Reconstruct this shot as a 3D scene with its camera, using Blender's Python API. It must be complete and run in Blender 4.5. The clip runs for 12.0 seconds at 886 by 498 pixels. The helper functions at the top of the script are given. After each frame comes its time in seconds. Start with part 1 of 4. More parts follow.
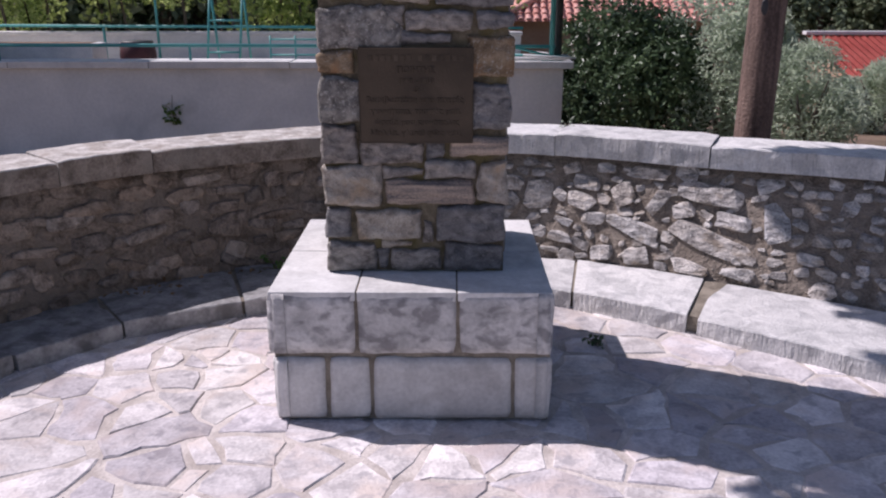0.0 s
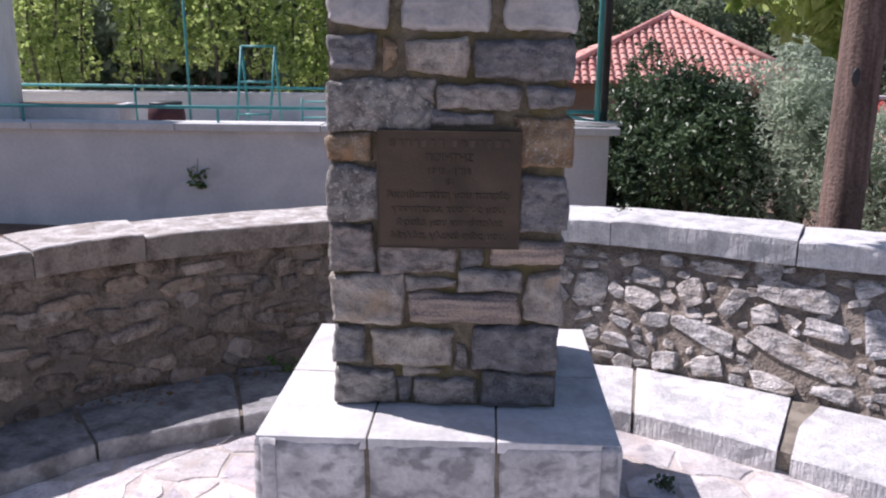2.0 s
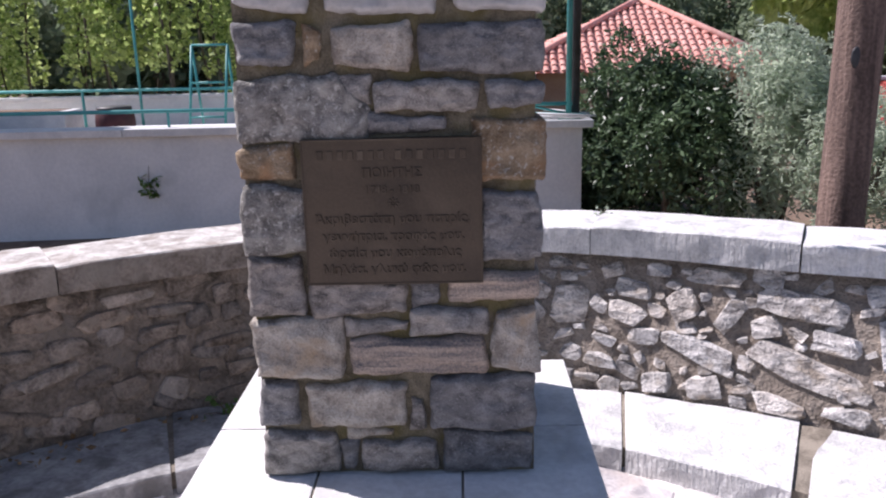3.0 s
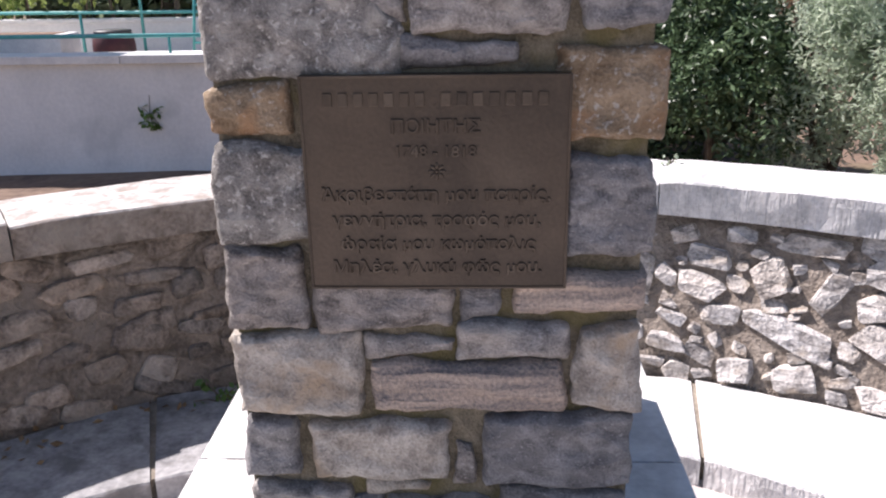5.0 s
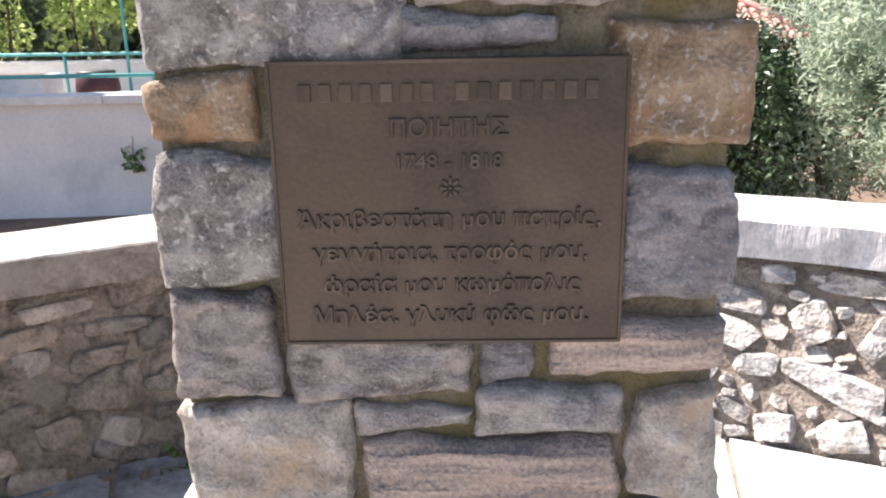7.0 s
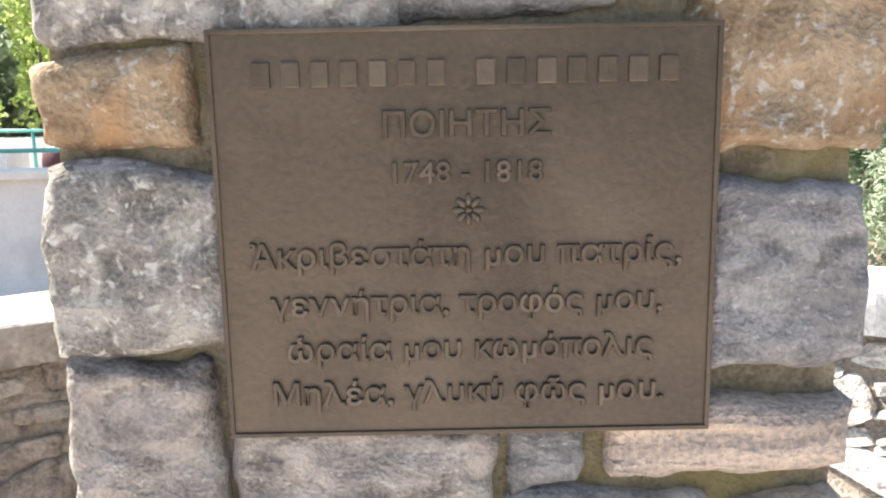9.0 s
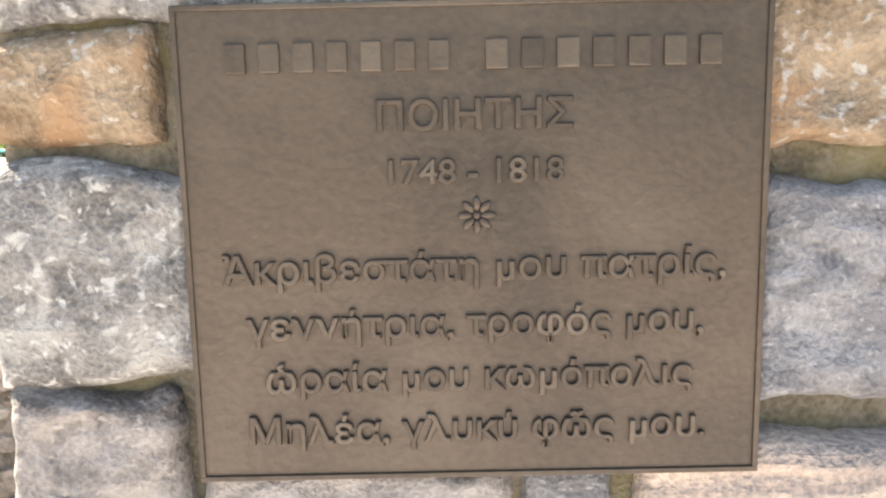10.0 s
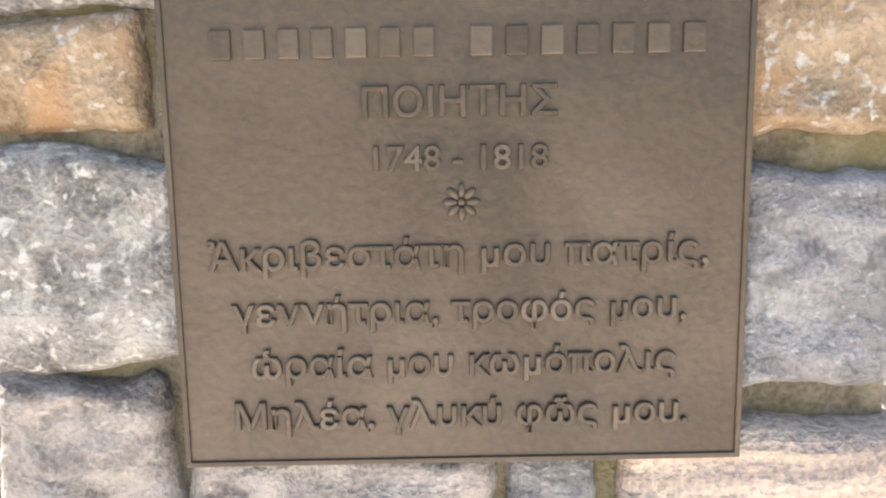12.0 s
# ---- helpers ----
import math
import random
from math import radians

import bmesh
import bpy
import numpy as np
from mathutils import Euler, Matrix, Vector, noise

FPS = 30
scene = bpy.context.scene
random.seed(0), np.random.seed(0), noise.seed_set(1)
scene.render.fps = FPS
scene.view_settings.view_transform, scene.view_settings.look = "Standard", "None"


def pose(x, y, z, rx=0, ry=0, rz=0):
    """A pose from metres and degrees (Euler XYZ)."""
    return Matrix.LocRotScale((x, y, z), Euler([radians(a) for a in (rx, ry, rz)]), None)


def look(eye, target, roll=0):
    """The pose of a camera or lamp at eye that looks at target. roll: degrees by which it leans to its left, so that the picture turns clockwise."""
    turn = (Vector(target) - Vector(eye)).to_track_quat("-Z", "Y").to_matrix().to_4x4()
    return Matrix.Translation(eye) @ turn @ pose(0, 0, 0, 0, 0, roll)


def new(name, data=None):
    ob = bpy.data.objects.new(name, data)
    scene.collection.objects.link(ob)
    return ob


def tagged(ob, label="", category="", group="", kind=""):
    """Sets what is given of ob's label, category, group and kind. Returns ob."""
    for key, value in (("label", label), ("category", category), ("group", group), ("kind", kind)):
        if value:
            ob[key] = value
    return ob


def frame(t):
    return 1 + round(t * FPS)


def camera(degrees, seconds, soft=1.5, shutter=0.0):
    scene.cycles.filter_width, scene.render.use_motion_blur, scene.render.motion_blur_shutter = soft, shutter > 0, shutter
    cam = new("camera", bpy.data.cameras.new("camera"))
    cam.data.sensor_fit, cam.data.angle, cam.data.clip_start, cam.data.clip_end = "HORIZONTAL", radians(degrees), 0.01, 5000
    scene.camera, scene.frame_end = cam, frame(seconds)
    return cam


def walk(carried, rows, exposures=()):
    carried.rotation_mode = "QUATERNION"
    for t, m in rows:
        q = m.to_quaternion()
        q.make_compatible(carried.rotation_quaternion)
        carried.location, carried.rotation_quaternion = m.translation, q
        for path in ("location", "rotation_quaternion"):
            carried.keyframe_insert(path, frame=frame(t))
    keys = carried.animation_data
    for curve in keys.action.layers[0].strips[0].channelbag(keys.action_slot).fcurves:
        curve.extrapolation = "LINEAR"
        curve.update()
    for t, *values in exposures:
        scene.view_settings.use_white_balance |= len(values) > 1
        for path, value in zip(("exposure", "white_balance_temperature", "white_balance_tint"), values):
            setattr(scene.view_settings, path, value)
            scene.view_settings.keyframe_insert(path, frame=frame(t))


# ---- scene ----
cam = camera(56.0, 12.0, soft=2.1)
ROWS = [
    (0.0, 0.123, -0.098, 1.596, 0.46, -17.54, 0.01),
    (0.5, 0.107, -0.061, 1.612, 0.60, -15.47, -0.36),
    (1.0, 0.157, 0.163, 1.611, 1.61, -13.85, -0.28),
    (1.5, 0.183, 0.347, 1.609, 4.05, -13.69, -0.12),
    (2.0, 0.108, 0.584, 1.620, 3.05, -13.71, -0.35),
    (2.5, 0.074, 0.765, 1.612, 1.07, -13.64, 0.59),
    (3.0, 0.157, 1.070, 1.602, 0.94, -14.14, 1.32),
    (5.0, 0.062, 1.703, 1.542, 2.09, -18.87, 0.90),
    (5.5, 0.052, 1.761, 1.534, 2.12, -19.88, 0.96),
    (6.0, 0.031, 1.839, 1.511, 1.78, -19.67, 0.92),
    (6.5, 0.024, 1.927, 1.477, 1.86, -17.74, 1.16),
    (7.0, 0.020, 2.010, 1.434, 1.41, -15.83, 1.13),
    (7.5, 0.007, 2.085, 1.396, 0.77, -14.10, 1.15),
    (9.5, -0.024, 2.350, 1.312, -0.33, -9.47, 1.07),
    (10.0, -0.022, 2.387, 1.303, -0.01, -8.90, 1.21),
    (10.5, -0.017, 2.384, 1.304, -0.05, -8.79, 1.09),
    (11.0, -0.013, 2.382, 1.304, -0.17, -9.02, 1.05),
    (11.5, -0.015, 2.384, 1.300, -0.19, -8.91, 1.03),
    (12.0, -0.015, 2.383, 1.296, -0.35, -9.13, 1.01),
]
EXPOSURES = [(0.0, -0.13, 6150, 26), (1.5, 0.2, 6050, 25), (3.0, 0.46, 6100, 23), (5.0, 0.88, 6350, 21), (6.0, 1.12, 6500, 19), (7.0, 1.48, 6600, 17), (7.5, 1.62, 6700, 15), (9.5, 2.43, 7000, 9), (10.0, 2.65, 7050, 9), (12.0, 2.74, 7050, 9)]
walk(cam, [(t, pose(x, y, z, 90 + pitch, roll, yaw)) for t, x, y, z, yaw, pitch, roll in ROWS], EXPOSURES)

# ---- daylight ----
SUN_EL, SUN_AZ = radians(49), math.atan2(-0.93, 0.37)
world = bpy.data.worlds.new("sky")
scene.world = world
world.use_nodes = True
_nt = world.node_tree
_sky = _nt.nodes.new("ShaderNodeTexSky")
_sky.sky_type, _sky.sun_disc = "NISHITA", False
_sky.sun_elevation, _sky.sun_rotation = SUN_EL, SUN_AZ
_nt.links.new(_sky.outputs[0], _nt.nodes["Background"].inputs[0])
_nt.nodes["Background"].inputs[1].default_value = 0.075
sun = new("sun", bpy.data.lights.new("sun", "SUN"))
sun.data.energy, sun.data.angle, sun.data.color = 5.0, radians(0.6), (1.0, 0.95, 0.88)
sun.matrix_world = look((0, 0, 0), (-math.sin(SUN_AZ) * math.cos(SUN_EL), -math.cos(SUN_AZ) * math.cos(SUN_EL), -math.sin(SUN_EL)))


# ---- materials ----
def material(name, dark, light, scale=6.0, rough=0.8, bump=0.3, fine=60.0, metal=0.0, spots=None, spot_scale=9.0, spot_edge=0.62, strength=0.75, vary=0.0, translucent=0.0, specks=None, bump_dist=0.01, stretch=(1, 1, 1), spec=0.4, facets=0.0, tint=None, tooled=0.0):
    """A mottled surface: two colours mixed by coarse and fine grain, optional spots, and a relief."""
    m = bpy.data.materials.new(name)
    m.use_nodes = True
    n, l = m.node_tree.nodes, m.node_tree.links
    bsdf = n["Principled BSDF"]
    co = n.new("ShaderNodeTexCoord")
    mp = n.new("ShaderNodeMapping")
    mp.inputs["Scale"].default_value = stretch
    info = n.new("ShaderNodeObjectInfo")
    shift = n.new("ShaderNodeVectorMath")
    shift.operation = "SCALE"
    shift.inputs[0].default_value = (17.0, 31.0, 23.0)
    l.new(info.outputs["Random"], shift.inputs["Scale"])
    add = n.new("ShaderNodeVectorMath")
    l.new(co.outputs["Object"], mp.inputs["Vector"])
    l.new(mp.outputs[0], add.inputs[0])
    l.new(shift.outputs[0], add.inputs[1])

    even = n.new("ShaderNodeVectorMath")
    l.new(co.outputs["Object"], even.inputs[0])
    l.new(shift.outputs[0], even.inputs[1])

    def grain(s, detail, dist=0.0, source=add):
        t = n.new("ShaderNodeTexNoise")
        t.inputs["Scale"].default_value, t.inputs["Detail"].default_value, t.inputs["Distortion"].default_value = s, detail, dist
        l.new(source.outputs[0], t.inputs["Vector"])
        return t
    coarse, small = grain(scale, 8, 0.6), grain(fine, 6, 0.0, even)
    mix = n.new("ShaderNodeMath")
    mix.operation = "MULTIPLY_ADD"
    mix.inputs[1].default_value = 0.45
    l.new(small.outputs["Fac"], mix.inputs[0])
    half = n.new("ShaderNodeMath")
    half.operation = "MULTIPLY_ADD"
    half.inputs[1].default_value, half.inputs[2].default_value = 0.9, -0.17
    l.new(coarse.outputs["Fac"], half.inputs[0])
    l.new(half.outputs[0], mix.inputs[2])
    ramp = n.new("ShaderNodeValToRGB")
    ramp.color_ramp.elements[0].position, ramp.color_ramp.elements[0].color = 0.33, (*dark, 1)
    ramp.color_ramp.elements[1].position, ramp.color_ramp.elements[1].color = 0.69, (*light, 1)
    l.new(mix.outputs[0], ramp.inputs[0])
    colour = ramp.outputs[0]
    if spots:
        spot = grain(spot_scale, 6, 0.3)
        edge = n.new("ShaderNodeValToRGB")
        edge.color_ramp.elements[0].position, edge.color_ramp.elements[1].position = spot_edge - 0.06, spot_edge + 0.08
        l.new(spot.outputs["Fac"], edge.inputs[0])
        blend = n.new("ShaderNodeMix")
        blend.data_type = "RGBA"
        blend.inputs["B"].default_value = (*spots, 1)
        edge.color_ramp.elements[1].color = (strength, strength, strength, 1)
        l.new(edge.outputs[0], blend.inputs["Factor"])
        l.new(colour, blend.inputs["A"])
        colour = blend.outputs["Result"]
    if specks:
        dots = grain(specks[3], 6, 0.4)
        cut = n.new("ShaderNodeValToRGB")
        cut.color_ramp.elements[0].position, cut.color_ramp.elements[1].position = specks[4] - 0.05, specks[4] + 0.07
        cut.color_ramp.elements[1].color = (0.75, 0.75, 0.75, 1)
        l.new(dots.outputs["Fac"], cut.inputs[0])
        over = n.new("ShaderNodeMix")
        over.data_type = "RGBA"
        over.inputs["B"].default_value = (*specks[:3], 1)
        l.new(cut.outputs[0], over.inputs["Factor"])
        l.new(colour, over.inputs["A"])
        colour = over.outputs["Result"]
    if tint:
        # each piece leans towards the second colour by its own share
        share = n.new("ShaderNodeMath")
        share.operation = "MULTIPLY"
        share.inputs[1].default_value = 7.31
        l.new(info.outputs["Random"], share.inputs[0])
        wrap = n.new("ShaderNodeMath")
        wrap.operation = "FRACT"
        l.new(share.outputs[0], wrap.inputs[0])
        lean = n.new("ShaderNodeMix")
        lean.data_type, lean.blend_type = "RGBA", "MULTIPLY"
        lean.inputs["B"].default_value = (*tint, 1)
        l.new(wrap.outputs[0], lean.inputs["Factor"])
        l.new(colour, lean.inputs["A"])
        colour = lean.outputs["Result"]
    if vary:
        hsv = n.new("ShaderNodeHueSaturation")
        rng = n.new("ShaderNodeMapRange")
        rng.inputs["To Min"].default_value, rng.inputs["To Max"].default_value = 1 - vary, 1 + vary
        l.new(info.outputs["Random"], rng.inputs["Value"])
        l.new(rng.outputs[0], hsv.inputs["Value"])
        l.new(colour, hsv.inputs["Color"])
        colour = hsv.outputs[0]
    l.new(colour, bsdf.inputs["Base Color"])
    bsdf.inputs["Roughness"].default_value, bsdf.inputs["Metallic"].default_value = rough, metal
    bsdf.inputs["Specular IOR Level"].default_value = spec
    if bump:
        b = n.new("ShaderNodeBump")
        b.inputs["Strength"].default_value, b.inputs["Distance"].default_value = bump, bump_dist
        l.new(mix.outputs[0], b.inputs["Height"])
        l.new(b.outputs[0], bsdf.inputs["Normal"])
    if bump and facets:
        # broken planes, as split stone has, with the grain on top of them
        sway = n.new("ShaderNodeVectorMath")
        sway.operation = "MULTIPLY_ADD"
        sway.inputs[1].default_value = (0.09, 0.09, 0.09)
        l.new(grain(11, 3).outputs["Color"], sway.inputs[0])
        l.new(add.outputs[0], sway.inputs[2])
        planes = n.new("ShaderNodeTexVoronoi")
        planes.inputs["Scale"].default_value = 10
        l.new(sway.outputs[0], planes.inputs["Vector"])
        broad = n.new("ShaderNodeBump")
        broad.inputs["Strength"].default_value, broad.inputs["Distance"].default_value = facets, 0.03
        l.new(planes.outputs["Distance"], broad.inputs["Height"])
        l.new(broad.outputs[0], b.inputs["Normal"])
    if tooled:
        # upright chisel strokes on the dressed face
        comb = n.new("ShaderNodeMapping")
        comb.inputs["Scale"].default_value = (75, 75, 11)
        l.new(co.outputs["Object"], comb.inputs["Vector"])
        strokes = n.new("ShaderNodeTexNoise")
        strokes.inputs["Scale"].default_value, strokes.inputs["Detail"].default_value, strokes.inputs["Distortion"].default_value = 1.0, 3, 0.5
        l.new(comb.outputs[0], strokes.inputs["Vector"])
        chisel = n.new("ShaderNodeBump")
        chisel.inputs["Strength"].default_value, chisel.inputs["Distance"].default_value = tooled, 0.012
        facing = n.new("ShaderNodeNewGeometry")
        parts = n.new("ShaderNodeSeparateXYZ")
        l.new(facing.outputs["True Normal"], parts.inputs[0])
        upright = n.new("ShaderNodeMath")
        upright.operation = "MULTIPLY_ADD"
        upright.inputs[1].default_value, upright.inputs[2].default_value = -0.9, 1.0
        l.new(parts.outputs["Z"], upright.inputs[0])
        cutting = n.new("ShaderNodeMath")
        cutting.operation = "MULTIPLY"
        l.new(strokes.outputs["Fac"], cutting.inputs[0])
        l.new(upright.outputs[0], cutting.inputs[1])
        l.new(cutting.outputs[0], chisel.inputs["Height"])
        l.new(chisel.outputs[0], b.inputs["Normal"])
    if translucent:
        bsdf.inputs["Subsurface Weight"].default_value = 0.0
        tr = n.new("ShaderNodeBsdfTranslucent")
        l.new(colour, tr.inputs["Color"])
        sh = n.new("ShaderNodeMixShader")
        sh.inputs[0].default_value = translucent
        l.new(bsdf.outputs[0], sh.inputs[1])
        l.new(tr.outputs[0], sh.inputs[2])
        l.new(sh.outputs[0], n["Material Output"].inputs["Surface"])
    return m


GREY = material("grey_stone", (0.112, 0.103, 0.095), (0.40, 0.375, 0.345), 24, 0.88, 0.9, 230, spots=(0.42, 0.395, 0.355), spot_scale=17, spot_edge=0.58, strength=0.6, vary=0.16, specks=(0.48, 0.46, 0.43, 120, 0.65), bump_dist=0.010, facets=0.7, stretch=(0.9, 0.9, 1.35), tint=(0.98, 0.93, 0.90))
LICHEN = material("lichened_stone", (0.105, 0.097, 0.088), (0.36, 0.338, 0.304), 30, 0.9, 0.9, 250, spots=(0.44, 0.42, 0.37), spot_scale=24, spot_edge=0.58, strength=0.7, vary=0.08, specks=(0.56, 0.54, 0.49, 95, 0.61), bump_dist=0.010, facets=0.6)
DARK = material("slate_stone", (0.095, 0.092, 0.093), (0.29, 0.28, 0.272), 26, 0.85, 0.9, 230, spots=(0.14, 0.133, 0.13), spot_scale=14, spot_edge=0.57, strength=0.65, vary=0.14, specks=(0.37, 0.36, 0.345, 130, 0.65), bump_dist=0.010, facets=0.7, stretch=(0.9, 0.9, 1.35))
PALE = material("pale_stone", (0.20, 0.172, 0.143), (0.55, 0.50, 0.43), 17, 0.88, 0.9, 190, spots=(0.36, 0.27, 0.18), spot_scale=9, spot_edge=0.59, strength=0.8, vary=0.08, specks=(0.19, 0.165, 0.14, 90, 0.64), bump_dist=0.011, facets=0.7)
RUST = material("rust_stone", (0.145, 0.098, 0.055), (0.365, 0.277, 0.183), 18, 0.88, 0.9, 190, spots=(0.31, 0.185, 0.097), spot_scale=11, spot_edge=0.57, strength=0.85, vary=0.06, specks=(0.48, 0.455, 0.40, 90, 0.625), bump_dist=0.011, facets=0.6)
BAND = material("banded_stone", (0.14, 0.13, 0.13), (0.60, 0.47, 0.365), 8, 0.87, 1.0, 170, stretch=(0.3, 0.3, 3.6), spots=(0.52, 0.36, 0.24), spot_scale=4, spot_edge=0.6, strength=0.7, vary=0.05, bump_dist=0.014, facets=0.5)
LIGHT = material("dressed_stone", (0.35, 0.34, 0.33), (0.55, 0.535, 0.51), 6, 0.85, 0.8, 80, vary=0.06, spots=(0.4, 0.38, 0.35), spot_scale=9, spot_edge=0.58, strength=0.5, bump_dist=0.008)
MORTAR = material("mossy_mortar", (0.09, 0.076, 0.05), (0.265, 0.226, 0.16), 18, 0.95, 1.0, 190, spots=(0.135, 0.113, 0.042), spot_scale=9, spot_edge=0.55, strength=0.75, bump_dist=0.012)
BASE_STONE = material("base_marble", (0.42, 0.41, 0.4), (0.7, 0.68, 0.66), 6, 0.8, 0.8, 60, spots=(0.17, 0.16, 0.165), spot_scale=13, spot_edge=0.54, strength=0.7, vary=0.08, stretch=(1, 1, 1.5))
BASE_PLAIN = material("plain_marble", (0.46, 0.45, 0.44), (0.7, 0.685, 0.665), 5, 0.8, 0.6, 60, spots=(0.42, 0.4, 0.38), spot_scale=6, spot_edge=0.6, strength=0.5, vary=0.08)
# ledge stone with the shade of the left side put into its colour
LEDGE_SHADE = material("shaded_ledge_stone", (0.17, 0.17, 0.175), (0.42, 0.415, 0.41), 7, 0.75, 1.0, 50, spots=(0.13, 0.125, 0.12), spot_scale=8, spot_edge=0.56, vary=0.1)
BASE_TOP = material("base_slab_stone", (0.55, 0.545, 0.53), (0.8, 0.79, 0.77), 5, 0.8, 0.6, 50, vary=0.05, spots=(0.5, 0.49, 0.47), spot_scale=9, spot_edge=0.6, strength=0.5)
JOINT = material("joint_mortar", (0.15, 0.128, 0.10), (0.31, 0.272, 0.22), 12, 0.95, 0.8, 110)
PAVE = material("paving_stone", (0.46, 0.43, 0.425), (0.88, 0.84, 0.815), 7, 0.8, 0.8, 70, spots=(0.70, 0.60, 0.53), spot_scale=4, spot_edge=0.57, vary=0.2, specks=(0.38, 0.36, 0.37, 13, 0.61), tint=(0.80, 0.79, 0.85))
PAVE_JOINT = material("paving_mortar", (0.44, 0.395, 0.365), (0.74, 0.68, 0.635), 9, 0.95, 1.0, 80, spots=(0.42, 0.37, 0.33), spot_scale=4, spot_edge=0.57)
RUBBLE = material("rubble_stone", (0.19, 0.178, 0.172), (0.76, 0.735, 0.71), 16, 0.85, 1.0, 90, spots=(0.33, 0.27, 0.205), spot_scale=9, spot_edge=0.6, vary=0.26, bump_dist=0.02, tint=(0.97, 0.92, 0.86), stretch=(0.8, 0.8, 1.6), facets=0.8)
# mortar-smeared rubble, its colour also lowered to paint the left wall's shade
SMEARED_SHADE = material("shaded_smeared_rubble", (0.12, 0.098, 0.08), (0.44, 0.375, 0.318), 14, 0.9, 1.0, 85, spots=(0.29, 0.26, 0.225), spot_scale=9, spot_edge=0.57, vary=0.35, bump_dist=0.02, tint=(0.95, 0.86, 0.77))
# mortar smears on the left coping's face, darkened further to paint its shade
COPING_FACE = material("shaded_smeared_coping_face", (0.15, 0.12, 0.097), (0.40, 0.34, 0.285), 9, 0.92, 1.0, 70, spots=(0.3, 0.265, 0.225), spot_scale=5, spot_edge=0.56, bump_dist=0.02)
# the wall's mortar on the right, lighter to paint in the sun
TAN_SUNLIT = material("sunlit_tan_mortar", (0.155, 0.128, 0.105), (0.385, 0.33, 0.275), 16, 0.95, 1.0, 80, spots=(0.25, 0.208, 0.17), spot_scale=6, spot_edge=0.55, bump_dist=0.03)
LITTER = material("dead_leaf", (0.13, 0.08, 0.04), (0.34, 0.23, 0.13), 9, 0.9, 0.0, 40)
# the wall's mortar on the left, darker to paint in the shade
EARTH_SHADE = material("shaded_earth_mortar", (0.12, 0.095, 0.072), (0.34, 0.275, 0.218), 13, 0.95, 1.0, 70, spots=(0.225, 0.19, 0.155), spot_scale=5, spot_edge=0.55, bump_dist=0.03)
# stained coping, browner than the right one to carry shade in the colour
COPING_SHADE = material("shaded_stained_coping_stone", (0.32, 0.29, 0.262), (0.70, 0.67, 0.63), 8, 0.85, 1.0, 60, spots=(0.27, 0.22, 0.18), spot_scale=5, spot_edge=0.56, strength=0.6, vary=0.06, stretch=(1.5, 1.5, 0.8))
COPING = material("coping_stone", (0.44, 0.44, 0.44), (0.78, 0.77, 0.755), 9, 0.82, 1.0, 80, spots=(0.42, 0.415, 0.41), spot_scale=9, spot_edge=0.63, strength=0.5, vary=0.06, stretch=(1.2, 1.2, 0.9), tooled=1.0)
BRONZE = material("bronze", (0.048, 0.036, 0.0245), (0.085, 0.063, 0.0425), 6, 0.38, 0.2, 150, metal=0.3, spots=(0.12, 0.094, 0.067), spot_scale=4, spot_edge=0.58, specks=(0.185, 0.172, 0.151, 45, 0.77))
PLASTER = material("white_plaster", (0.62, 0.63, 0.64), (0.78, 0.78, 0.78), 1.2, 0.9, 0.15, 25, spots=(0.5, 0.52, 0.53), spot_scale=1.5, spot_edge=0.66)
CAPSLAB = material("wall_cap", (0.6, 0.6, 0.6), (0.78, 0.77, 0.75), 4, 0.85, 0.3, 40)
TEAL = material("teal_paint", (0.05, 0.27, 0.27), (0.09, 0.37, 0.36), 6, 0.45, 0.1, 60)
DARKMETAL = material("dark_metal", (0.03, 0.03, 0.033), (0.07, 0.07, 0.075), 8, 0.5, 0.1, 60)
SOIL = material("dry_soil", (0.09, 0.06, 0.045), (0.24, 0.17, 0.12), 0.9, 0.95, 0.8, 12, spots=(0.13, 0.13, 0.06), spot_scale=0.6, spot_edge=0.6, bump_dist=0.05)
POLE = material("weathered_pole", (0.075, 0.05, 0.042), (0.24, 0.165, 0.135), 7, 0.85, 0.8, 60, stretch=(3, 3, 0.25), bump_dist=0.02)
LEAF_DARK = material("evergreen_leaf", (0.032, 0.062, 0.03), (0.135, 0.2, 0.1), 3, 0.35, 0.0, 20, translucent=0.25)
LEAF_OLIVE = material("olive_leaf", (0.36, 0.44, 0.33), (0.68, 0.75, 0.60), 3, 0.45, 0.0, 20, translucent=0.65)
LEAF_WEED = material("weed_leaf", (0.06, 0.13, 0.03), (0.2, 0.32, 0.1), 6, 0.5, 0.0, 30, translucent=0.45)
LEAF_VINE = material("vine_leaf", (0.12, 0.21, 0.04), (0.66, 0.76, 0.30), 5.0, 0.5, 0.0, 30, translucent=0.62)
LEAF_WOOD = material("woodland_leaf", (0.1, 0.15, 0.085), (0.36, 0.43, 0.28), 0.5, 0.7, 0.0, 4, translucent=0.4)
BARK = material("bark", (0.07, 0.055, 0.04), (0.19, 0.16, 0.13), 8, 0.9, 0.8, 50, stretch=(2, 2, 0.4))
TILE = material("roof_tile", (0.625, 0.260, 0.210), (0.850, 0.520, 0.448), 1.5, 0.8, 0.3, 12, vary=0.12)
REDSHEET = material("red_sheet", (0.48, 0.09, 0.07), (0.6, 0.15, 0.12), 1.0, 0.6, 0.0, 12)
